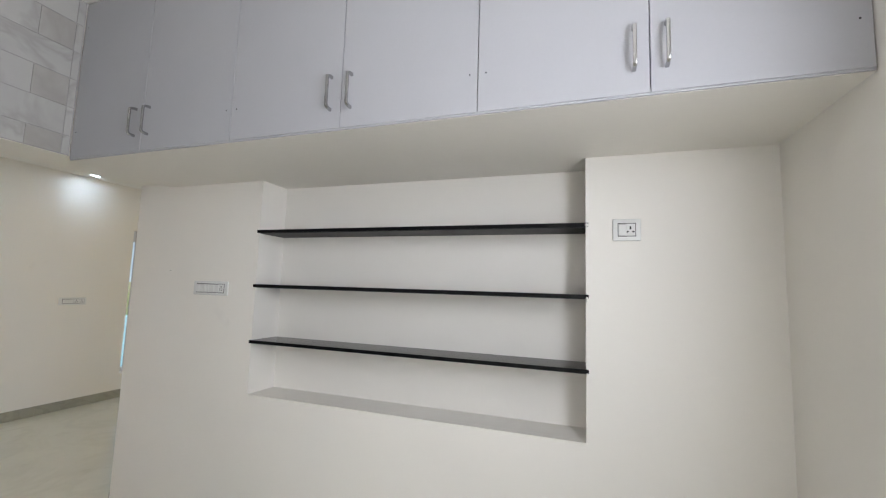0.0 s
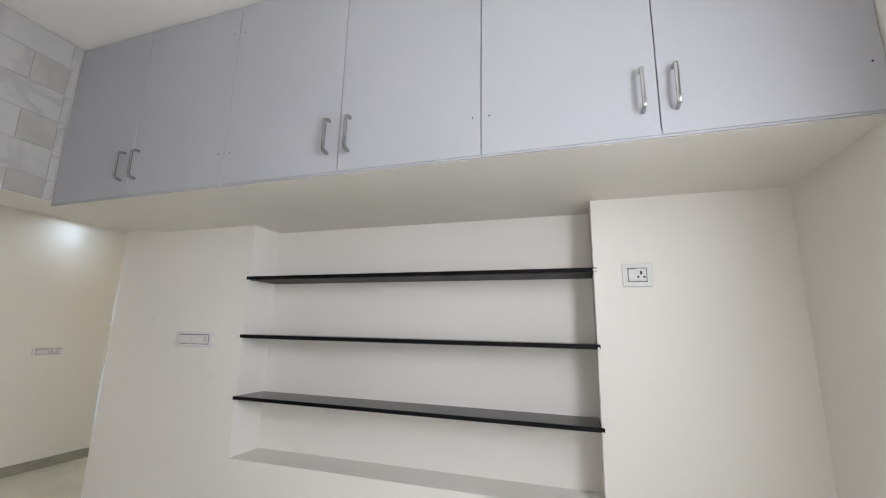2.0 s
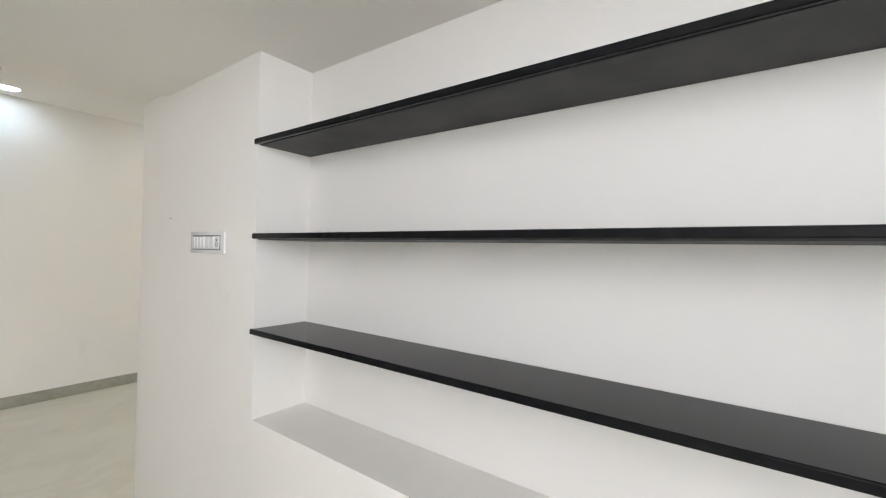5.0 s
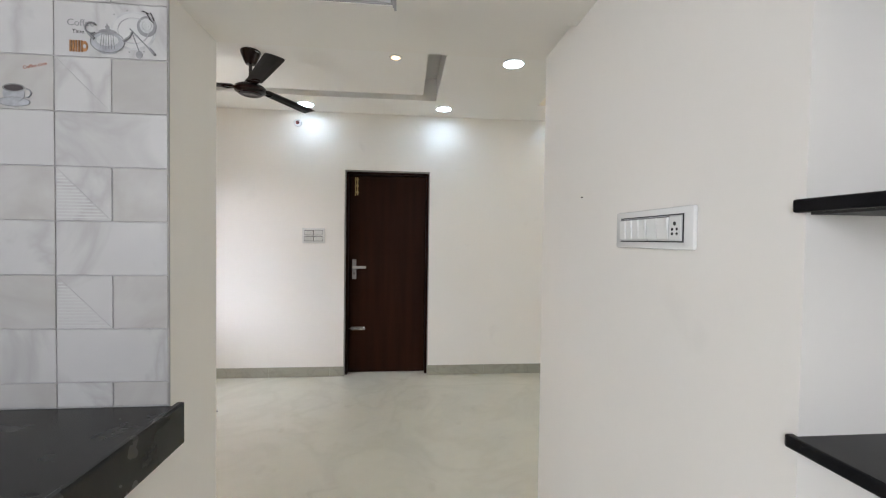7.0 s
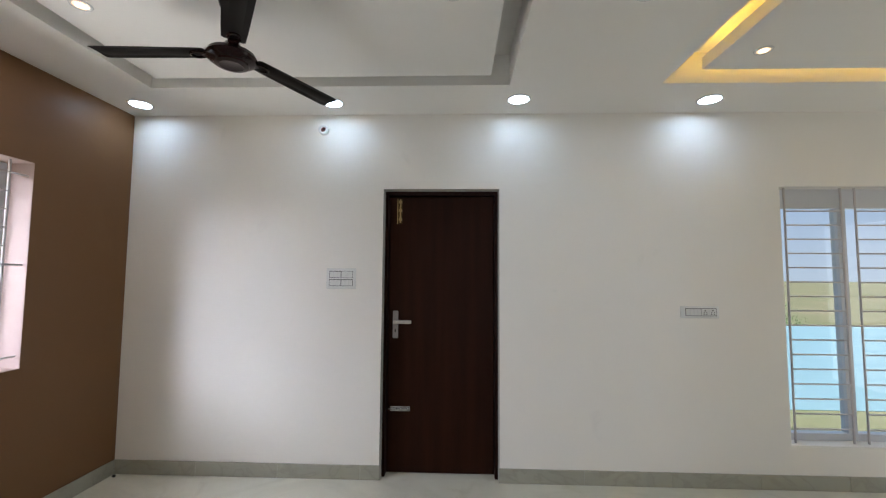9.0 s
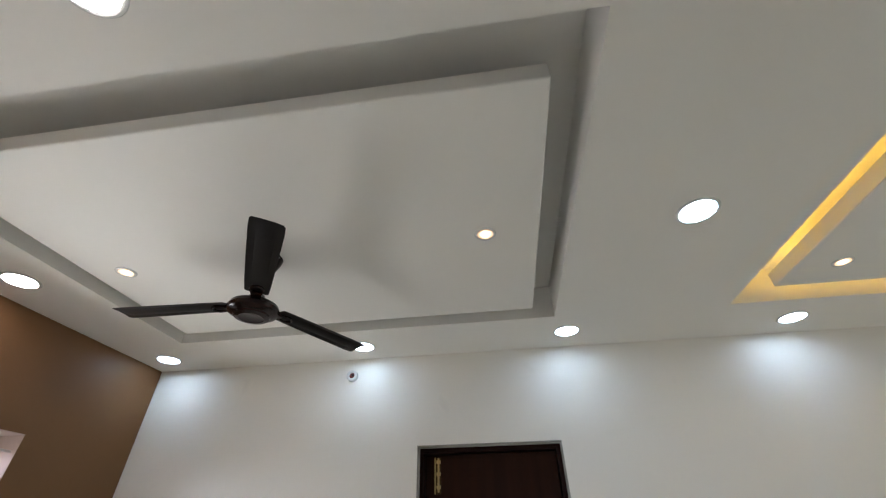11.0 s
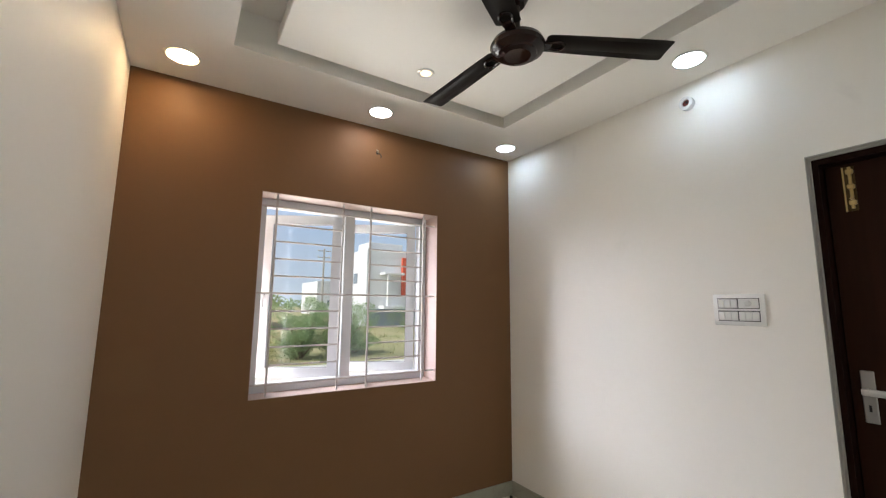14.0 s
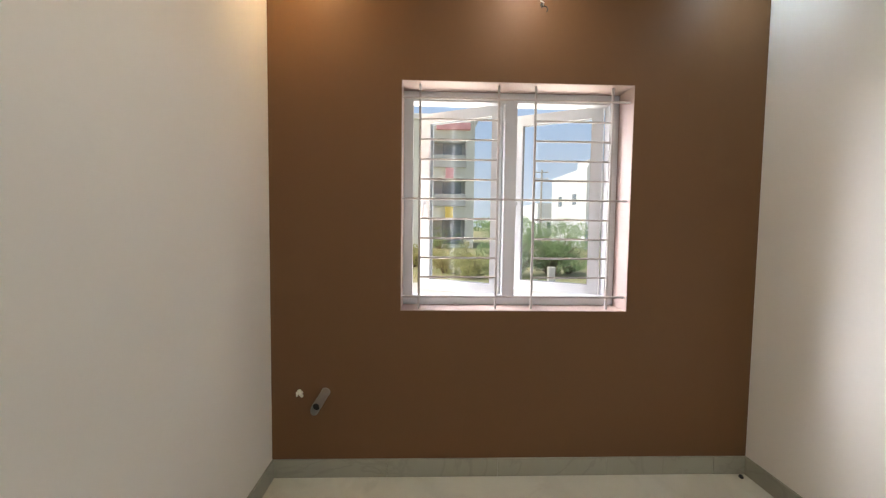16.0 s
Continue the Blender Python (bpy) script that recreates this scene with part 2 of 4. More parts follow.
def slab(axis, near, far, u, v, holes=()):
    """A wall, floor or ceiling plate between near and far on an axis; u and v are its ranges on the other two, holes are (u0, u1, v0, v1)."""
    bm = bmesh.new()
    us = sorted({*u, *(x for h in holes for x in h[:2])})
    vs = sorted({*v, *(x for h in holes for x in h[2:])})
    others = [i for i in range(3) if i != axis]

    def at(d, a, b):
        co = [0, 0, 0]
        co[axis], co[others[0]], co[others[1]] = d, a, b
        return bm.verts.new(co)

    def full(i, j):
        if not (0 <= i < len(us) - 1 and 0 <= j < len(vs) - 1):
            return False
        a, b = (us[i] + us[i + 1]) / 2, (vs[j] + vs[j + 1]) / 2
        return not any(h[0] < a < h[1] and h[2] < b < h[3] for h in holes)

    for i in range(len(us) - 1):
        for j in range(len(vs) - 1):
            if not full(i, j):
                continue
            a, b, c, d = us[i], us[i + 1], vs[j], vs[j + 1]
            for e in (near, far):
                bm.faces.new((at(e, a, c), at(e, b, c), at(e, b, d), at(e, a, d)))
            for (di, dj), (p, q) in {(-1, 0): ((a, c), (a, d)), (1, 0): ((b, c), (b, d)), (0, -1): ((a, c), (b, c)), (0, 1): ((a, d), (b, d))}.items():
                if not full(i + di, j + dj):
                    bm.faces.new((at(near, *p), at(near, *q), at(far, *q), at(far, *p)))
    bmesh.ops.remove_doubles(bm, verts=bm.verts, dist=1e-5)
    bmesh.ops.recalc_face_normals(bm, faces=bm.faces)
    return bm


def structure(name, bm, material, label="", smooth=False):
    return tagged(new(name, mesh_of(bm, name, material, smooth)), label, kind="structure")


# ---- plan ----
XW, YN, YS, ZC = -3.097, 2.65, 0.05, 2.67      # living room: brown wall, door wall, dividing wall, false ceiling
YT, YK, XK, ZK = -0.262, -3.65, -2.75, 3.015    # kitchen: tiled wall, south wall, west wall, ceiling
XE, ZL, XC = 4.0, 2.108, -0.59                  # hall's far end, loft and lintel underside, cupboard front
JAMB = -1.248
YE = 0.02                                      # end of the niche wall
TRAY1 = (-2.612, -0.272, 0.490, 2.187)
PANEL1 = (-2.516, -0.396, 0.668, 2.094)
TRAY2 = (0.678, 3.00, 0.510, 2.187)
PANEL2 = (0.846, 2.83, 0.685, 2.050)

# ---- large structure ----
structure("floor", slab(2, -0.12, 0.0, (XW - 0.24, XE + 0.2), (YK - 0.2, YN + 0.24)), FLOOR, "polished cream vitrified floor with faint marbling")
structure("ceiling_living", slab(2, ZC, ZC + 0.05, (XW, XE), (YS, YN), [(TRAY1[0], TRAY1[1], TRAY1[2], TRAY1[3]), (TRAY2[0], TRAY2[1], TRAY2[2], TRAY2[3])]), CEIL, "white false ceiling with two recessed trays")
structure("ceiling_slab", slab(2, ZC + 0.20, ZC + 0.34, (XW - 0.24, XE + 0.2), (YS, YN + 0.24)), CEIL)
for tray in (TRAY1, TRAY2):
    x0, x1, y0, y1 = tray
    bm = slab(2, ZC + 0.05, ZC + 0.20, (x0 - 0.012, x1 + 0.012), (y0 - 0.012, y1 + 0.012), [(x0 - 0.001, x1 + 0.001, y0 - 0.001, y1 + 0.001)])
    structure("ceiling_tray_side", bm, CEIL)
for panel in (PANEL1, PANEL2):
    x0, x1, y0, y1 = panel
    bm = box((x0, y0, ZC + 0.015), (x1, y1, ZC + 0.09), 0.004)
    box((x0 + 0.3, y0 + 0.3, ZC + 0.09), (x1 - 0.3, y1 - 0.3, ZC + 0.199), 0, bm)
    structure("ceiling_panel", bm, CEIL, "floating white plaster panel in the ceiling tray")
structure("ceiling_kitchen", slab(2, ZK, ZK + 0.15, (XK - 0.2, 0.5), (YK - 0.2, YS)), CEIL, "plain white kitchen ceiling")

WIN = (0.728, 1.945, 0.906, 2.103)
structure("wall_west", slab(0, XW, XW - 0.24, (YS, YN), (0, ZC + 0.2), [WIN]), BROWN, "brown painted feature wall")
DOOR = (-1.152, -0.291, -0.01, 2.10)
WIN2 = (1.725, 2.75, 0.288, 2.118)
structure("wall_north", slab(1, YN, YN + 0.24, (XW - 0.24, XE + 0.2), (0, ZC + 0.2), [DOOR, WIN2]), WALL, "cream painted wall with a door and a tall window")
structure("wall_divide", slab(1, YT, YS, (XW - 0.24, JAMB), (0, ZK)), WALL, "cream wall between kitchen and living room")
structure("wall_lintel", slab(1, YT, YS, (JAMB, 0.0), (2.132, ZK)), WALL, "lintel over the wide kitchen opening")
structure("wall_hall_south", slab(1, YS - 0.24, YE, (0.37, XE + 0.2), (0, ZK)), WALL)
# unseen end wall; its opening is added to let the fill lamp in
structure("wall_hall_end", slab(0, XE, XE + 0.2, (YS, YN), (0, ZC + 0.2), [(0.55, 2.05, -0.01, 2.1)]), WALL)
NICHE = (-2.906, -1.040, 0.834, ZL)
XN = 0.212                                     # niche back
structure("wall_niche", slab(0, 0.0, XN, (YK - 0.2, YE), (0, ZK), [NICHE]), WALL, "cream kitchen wall with a recessed shelf niche")
structure("wall_niche_back", slab(0, XN, 0.37, (YK - 0.2, YE), (0, ZK)), WALL)
structure("wall_kitchen_south", slab(1, YK - 0.2, YK, (XK - 0.2, 0.0), (0, ZK), [(-2.4, -1.3, 1.15, 2.55)]), WALL)
structure("wall_kitchen_west", slab(0, XK - 0.2, XK, (YK, YT), (0, ZK)), WALL)
structure("loft_slab", box((XC + 0.012, YK, ZL), (0.0, YT, ZL + 0.03)), WALL, "white plastered underside of the storage loft")
structure("wall_counter_support", box((-1.29, -1.05, 0), (-1.226, YT, 0.788)), WALL)

structure("window_sunshade", box((XW - 0.24 - 0.45, WIN[0] - 0.3, 2.165), (XW - 0.242, WIN[1] + 0.3, 2.235), 0.01), CEIL, "white concrete sunshade over the window outside")

# reveal of the west window in its own pinkish paint, 3 mm proud
bm = slab(0, XW - 0.002, XW - 0.165, (WIN[0], WIN[1]), (WIN[2], WIN[3]), [(WIN[0] + 0.003, WIN[1] - 0.003, WIN[2] + 0.003, WIN[3] - 0.003)])
structure("trim_window_reveal", bm, REVEAL, "pinkish unfinished window reveal")
bm = slab(1, YN + 0.002, YN + 0.043, (DOOR[0], DOOR[1]), (0.002, 2.10), [(DOOR[0] + 0.003, DOOR[1] - 0.003, 0.0, 2.097)])
structure("trim_door_reveal", bm, PLASTER, "grey plaster reveal round the door")

# skirting in single tiles with fine joints
skirt_mesh = {}


def skirting(name, a, b, inward):
    """A run of skirting tiles on the floor from a to b; inward is the side that faces the room."""
    run = thing("baseboard_" + name, "grey green polished tile skirting with fine joints", "skirting", kind="structure")
    a, b, inward = Vector((*a, 0)), Vector((*b, 0)), Vector((*inward, 0))
    length, along = (b - a).length, (b - a).normalized()
    at = 0.0
    while at < length - 0.005:
        w = round(min(0.6, length - at), 4)
        if w not in skirt_mesh:
            skirt_mesh[w] = mesh_of(box((0.0006, 0, 0), (w - 0.0006, 0.012, 0.1), 0.0018), "skirting_tile", SKIRT)
        ob = new("skirting_tile", skirt_mesh[w])
        ob.parent = run
        m = Matrix((along, inward, (0, 0, 1))).transposed().to_4x4()
        wob = random.uniform(-0.0012, 0.0012)
        ob.matrix_basis = Matrix.Translation(a + along * at + inward * (wob - 0.0015)) @ m
        at += w


skirting("north_west", (XW + 0.012, YN), (DOOR[0] + 0.01, YN), (0, -1))
skirting("north_east", (DOOR[1] - 0.01, YN), (XE, YN), (0, -1))
skirting("west", (XW, YS + 0.012), (XW, YN), (1, 0))
skirting("south", (XW, YS), (JAMB, YS), (0, 1))
skirting("hall_south", (0.0, YE), (XE, YE), (0, 1))

# ---- doors and windows ----
def make_door():
    x0, x1, top, y = DOOR[0] + 0.003, DOOR[1] - 0.003, 2.097, YN + 0.046
    d = thing("door_1", "closed dark brown veneered flush door in a dark frame", "door", m=pose(0, 0, 0), kind="structure")
    bm = slab(1, y, y + 0.13, (x0, x1), (0.0, top), [(x0 + 0.028, x1 - 0.028, -0.01, top - 0.034)])
    part("door_frame", bm, FRAMEWOOD, d, "dark stained wooden door frame")
    # thin grey ring added round the frame, standing in for the lit reveal edge
    part("reveal_edge_ring", slab(1, y - 0.014, y - 0.001, (x0, x1), (0.0, top), [(x0 + 0.007, x1 - 0.005, -0.01, top - 0.008)]), PLASTER, d, "thin grey ring standing in for the lit reveal edge")
    leaf = part("leaf", box((x0 + 0.031, y + 0.060, 0.006), (x1 - 0.031, y + 0.100, top - 0.037), 0.003), DOORWOOD, d)
    f = y + 0.060
    lx = x0 + 0.085
    part("handle_plate", box((lx - 0.02, f - 0.008, 0.985), (lx + 0.022, f, 1.19), 0.003), PLATE_STEEL, leaf, "satin steel lock plate")
    bm = tube((lx, f - 0.004, 1.11), (lx, f - 0.05, 1.11), 0.011, n=14)
    box((lx - 0.012, f - 0.058, 1.097), (lx + 0.125, f - 0.042, 1.123), 0.005, bm, 2)
    part("lever", bm, STEEL, leaf, "brushed steel lever", True)
    part("keyhole", box((lx - 0.004, f - 0.0095, 1.03), (lx + 0.004, f - 0.008, 1.055)), HOLE, leaf)
    part("bolt_plate", box((lx + 0.0, f - 0.004, 1.85), (lx + 0.042, f, 2.045), 0.001), GAP_BRASS, leaf, "brass back plate darkened to stand in for the bolt's dark gaps")
    b = box((lx + 0.003, f - 0.0075, 1.85), (lx + 0.009, f - 0.0042, 2.045), 0.001)
    tube((lx + 0.028, f - 0.011, 1.86), (lx + 0.028, f - 0.011, 2.04), 0.006, b)
    for z in (1.875, 1.945, 2.01):
        box((lx + 0.016, f - 0.018, z), (lx + 0.04, f - 0.002, z + 0.02), 0.003, b)
    tube((lx + 0.028, f - 0.01, 1.90), (lx + 0.028, f - 0.034, 1.90), 0.005, b)
    part("tower_bolt", b, BRASS, leaf, "brass tower bolt near the top")
    b = box((lx - 0.03, f - 0.004, 0.447), (lx + 0.118, f, 0.484), 0.001)
    tube((lx - 0.045, f - 0.011, 0.466), (lx + 0.10, f - 0.011, 0.466), 0.006, b)
    for x in (lx - 0.02, lx + 0.04, lx + 0.095):
        box((x, f - 0.018, 0.455), (x + 0.016, f - 0.002, 0.477), 0.003, b)
    tube((lx + 0.02, f - 0.01, 0.466), (lx + 0.02, f - 0.032, 0.466), 0.005, b)
    part("tower_bolt", b, CHROME, leaf, "steel tower bolt low on the leaf")
    return d


make_door()
structure("wall_behind_door", box((DOOR[0], YN + 0.20, 0), (DOOR[1], YN + 0.24, 2.1)), WALL)


def sash(name, parent, width, height, m, bar=0.062):
    """A glazed casement hinged at its local x = 0, reaching to -x, with bottom at z = 0; local y points outdoors."""
    s = part(name, slab(1, -0.025, 0.025, (-width, 0), (0, height), [(-width + bar, -bar, bar, height - bar)]), UPVC, parent, "white plastic casement standing open")
    s.matrix_basis = m
    g = part("pane", box((-width + bar - 0.004, -0.004, bar - 0.004), (-bar + 0.004, 0.004, height - bar + 0.004)), GLASS, s, "clear glass")
    g.visible_shadow = False
    part("gasket", slab(1, -0.012, 0.012, (-width + bar - 0.001, -bar + 0.001), (bar - 0.001, height - bar + 0.001), [(-width + bar + 0.003, -bar - 0.003, bar + 0.003, height - bar - 0.003)]), GASKET, s)
    b = box((-width + 0.015, -0.05, height * 0.5 - 0.012), (-width + 0.04, -0.026, height * 0.5 + 0.012), 0.004)
    box((-width + 0.02, -0.056, height * 0.5 - 0.09), (-width + 0.036, -0.044, height * 0.5 + 0.012), 0.004, b)
    part("handle", b, UPVC, s)
    return s


def make_window_west():
    y0, y1, z0, z1 = WIN
    xf = XW - 0.168
    w = thing("window_1", "white plastic casement window with two open sashes", "window", kind="structure")
    fr = 0.055
    mid = (y0 + y1) / 2 - 0.006
    bm = slab(0, xf, xf - 0.065, (y0 + 0.003, y1 - 0.003), (z0 + 0.003, z1 - 0.003), [(y0 + fr, mid - 0.034, z0 + fr, z1 - fr), (mid + 0.034, y1 - fr, z0 + fr, z1 - fr)])
    part("window_frame", bm, UPVC, w, "white plastic frame with a central mullion")
    h = z1 - z0 - 2 * fr + 0.02
    for hinge in (mid - 0.03, y1 - fr - 0.002):
        wd = (y1 - fr) - (mid + 0.03) + 0.01
        sash("sash", w, wd, h, Matrix.Translation((xf - 0.075, hinge, z0 + fr - 0.01)) @ pose(0, 0, 0, 0, 0, 90 - 30))
    part("window_sill", box((XW - 0.36, y0 - 0.08, z0 - 0.05), (XW - 0.242, y1 + 0.08, z0 - 0.004), 0.006), CEIL, w, "white outer sill")
    return w


make_window_west()


def make_grille(name, ys, zs_full, zs_part, y0, y1, z0, z1, m):
    """A painted window grille in its local yz plane."""
    g = thing(name, "white painted steel window grille fixed in the reveal", "grille", m=m)
    for y in ys:
        part("upright", box((-0.006, y - 0.006, z0), (0.006, y + 0.006, z1), 0.002), GRILLE, g)
    for z in zs_full:
        part("crossbar", tube((0.013, y0, z), (0.013, y1, z), 0.006, n=8), GRILLE, g, smooth=True)
    for z in zs_part:
        for a, b in zip(ys[::2], ys[1::2]):
            part("rung", tube((0.0, a, z), (0.0, b, z), 0.0055, n=8), GRILLE, g, smooth=True)
    return g


zs = [0.978 + 0.1045 * i for i in range(11)]
make_grille("window_grille", [0.823, 1.239, 1.435, 1.85], [zs[0], zs[5], zs[10]], [z for i, z in enumerate(zs) if i not in (0, 5, 10)],
            WIN[0] + 0.004, WIN[1] - 0.004, WIN[2] + 0.003, WIN[3] - 0.003, pose(XW - 0.045, 0, 0))


def make_window_north():
    x0, x1, z0, z1 = WIN2
    w = thing("window_2", "tall white framed window beside a socket plate", "window", kind="structure")
    y = YN + 0.10
    bm = slab(1, y, y + 0.06, (x0, x1), (z0, z1), [(x0 + 0.02, (x0 + x1) / 2 - 0.03, z0 + 0.06, z1 - 0.14), ((x0 + x1) / 2 + 0.03, x1 - 0.05, z0 + 0.06, z1 - 0.14)])
    part("window_frame", bm, UPVC, w)
    for a, b in ((x0 + 0.02, (x0 + x1) / 2 - 0.03), ((x0 + x1) / 2 + 0.03, x1 - 0.05)):
        g = part("pane", box((a, y + 0.025, z0 + 0.06), (b, y + 0.032, z1 - 0.14)), GLASS, w)
        g.visible_shadow = False
    part("window_sill", box((x0, YN + 0.001, z0 - 0.0), (x1, y, z0 + 0.012), 0.003), CEIL, w)
    return w


make_window_north()
zs = [0.40 + 0.103 * i for i in range(16)]
g = make_grille("window_grille", [0.06, 0.46, 0.56, 0.96], [zs[7]], [z for i, z in enumerate(zs) if i != 7], 0.004, 1.02, WIN2[2] + 0.013, WIN2[3] - 0.003,
                pose(WIN2[0], YN + 0.04, 0) @ pose(0, 0, 0, 0, 0, -90))

# ---- kitchen: granite shelves ----
for top in (1.803, 1.476, 1.147):
    s = thing("granite_shelf", "black granite shelf built into the wall niche", "shelf", "shelves in the niche")
    bm = box((-0.010, NICHE[0] - 0.012, top - 0.019), (XN - 0.003, NICHE[1] + 0.012, top), 0.0035, seg=2)
    ob = part("board", bm, GRANITE, s)
    part("underside", box((0.006, NICHE[0] + 0.001, top - 0.0215), (XN - 0.004, NICHE[1] - 0.001, top - 0.0185)), ROUGH_GRANITE, s, "rough unpolished grey underside")
    bm = bmesh.new()
    for i in range(5):
        p = (-0.008 + 0.006 * i, NICHE[0] - 0.004, top - 0.02 + random.uniform(-0.006, 0.01))
        made = bmesh.ops.create_icosphere(bm, subdivisions=1, radius=random.uniform(0.005, 0.010))["verts"]
        for v in made:
            v.co = v.co * random.uniform(0.7, 1.2) + Vector(p)
    part("plaster_dab", bm, CEIL, s, "white plaster dab at the shelf end")


# ---- kitchen: loft cupboards ----
def bar_handle(parent, y, z0, z1):
    """A bow handle: flared feet, rounded corners and a slim grip, cut from one profile."""
    half = [(0.0, 0.0), (0.013, 0.001), (0.029, 0.005), (0.036, 0.010), (0.038, 0.018)]
    inner = [(0.029, 0.021), (0.026, 0.016), (0.019, 0.0135), (0.0, 0.013)]
    outline = [(d, z0 + h) for d, h in half] + [(d, z1 - h) for d, h in reversed(half)]
    outline += [(d, z1 - h) for d, h in reversed(inner)] + [(d, z0 + h) for d, h in inner]
    bm = bmesh.new()
    sides = [[bm.verts.new((XC - d - 0.0004, y + w, z)) for d, z in outline] for w in (-0.006, 0.006)]
    n = len(outline)
    for i in range(n):
        j = (i + 1) % n
        bm.faces.new((sides[0][i], sides[0][j], sides[1][j], sides[1][i]))
    k = len(half)
    for side in sides:
        # feet and grip as strips between the outer and the inner line
        outer, inn = side[:2 * k], side[2 * k:][::-1]
        m = len(inner)
        quads = [(outer[k - 1], inn[m - 1], inn[m], outer[k])]
        for i in range(m - 1):
            quads.append((outer[i + 1], inn[i], inn[i + 1], outer[i + 2]))
            quads.append((outer[2 * k - 2 - i], inn[2 * m - 1 - i], inn[2 * m - 2 - i], outer[2 * k - 3 - i]))
        for q in quads:
            bm.faces.new(q)
        bm.faces.new((outer[0], inn[0], outer[1]))
        bm.faces.new((outer[2 * k - 1], inn[2 * m - 1], outer[2 * k - 2]))
    bmesh.ops.recalc_face_normals(bm, faces=bm.faces)
    rim = [e for e in bm.edges if len(e.link_faces) == 2 and e.calc_face_angle(0) > 1.3 and abs(e.verts[0].co.y - e.verts[1].co.y) < 1e-6]
    bmesh.ops.bevel(bm, geom=rim, offset=0.0022, segments=2, profile=0.5, affect="EDGES")
    part("handle", bm, CHROME, parent, "chrome bow handle with flared feet", True)


def loft_unit(y0, ym, y1):
    u = thing("loft_cupboard", "lavender grey laminated loft cupboard with two closed doors", "cupboard", "cupboards along the loft")
    bm = box((XC + 0.021, y1 + 0.001, ZL + 0.031), (XC + 0.04, y0 - 0.001, ZK - 0.002))
    part("carcass", bm, SEAM, u)
    part("plinth", box((XC + 0.004, y1, ZL + 0.001), (XC + 0.0115, y0, ZL + 0.028), 0.001), LAMINATE, u)
    for a, b, hy in ((y0, ym, ym + 0.047), (ym, y1, ym - 0.047)):
        d = part("door", box((XC, b + 0.0015, ZL + 0.008), (XC + 0.019, a - 0.0015, ZK - 0.010), 0.0015), LAMINATE, u)
        bar_handle(d, hy, ZL + 0.082, ZL + 0.233)
        far = a - 0.03 if a == y0 else b + 0.03
        for z in (2.26, 2.86):
            part("screw_cap", tube((XC - 0.0012, far, z), (XC + 0.002, far, z), 0.003, n=8), SEAM, d)


loft_unit(-0.276, -0.812, -1.387)
loft_unit(-1.387, -1.963, -2.535)
loft_unit(-2.535, -3.096, -3.648)

# ---- kitchen: counter ----
c = thing("kitchen_counter", "black granite kitchen counter with a thick raised edge", "counter")
part("top", box((XK + 0.002, -1.085, 0.878), (-1.2235, YT - 0.012, 0.905), 0.003), DUSTY_GRANITE, c)
part("edge", box((-1.2230, -1.10, 0.788), (-1.2000, YT - 0.002, 0.914), 0.006, seg=2), DUSTY_GRANITE, c, "polished black granite edge strip")
part("front_edge", box((XK + 0.002, -1.105, 0.788), (-1.2235, -1.0855, 0.914), 0.005, seg=2), DUSTY_GRANITE, c)
part("shelf_below", box((XK + 0.002, -1.05, 0.002), (-1.292, YT - 0.012, 0.08)), WALL, c)


# ---- switch and socket plates; local x along the wall, z up, front towards -y ----
def rocker(bm, x0, x1, z0, z1, y):
    box((x0, y - 0.004, z0), (x1, y, z1), 0.0015, bm)
    for v in bm.verts:
        if v.co.y < y - 0.003 and v.co.z > (z0 + z1) / 2:
            v.co.y -= 0.0015


def power_socket_holes(bm, cx, cz, y, s):
    """One tall earth hole over two slanting holes, each of two merged rounds."""
    for dx, dz, ex, ez, r in ((0, 0.40, 0, 0.16, 0.15), (-0.46, -0.34, -0.34, -0.28, 0.12), (0.46, -0.34, 0.34, -0.28, 0.12)):
        for px, pz in ((dx, dz), (ex, ez)):
            tube((cx + px * s, y - 0.0008 - 0.0001 * (px == ex), cz + pz * s), (cx + px * s, y + 0.001, cz + pz * s), r * s, bm, 10)


def socket_holes(bm, cx, cz, y, s):
    for dx, dz, r in ((0, 0.34, 0.16), (-0.26, -0.08, 0.11), (0.26, -0.08, 0.11), (-0.26, -0.42, 0.11), (0.26, -0.42, 0.11)):
        tube((cx + dx * s, y - 0.0008, cz + dz * s), (cx + dx * s, y + 0.001, cz + dz * s), r * s, bm, 10)


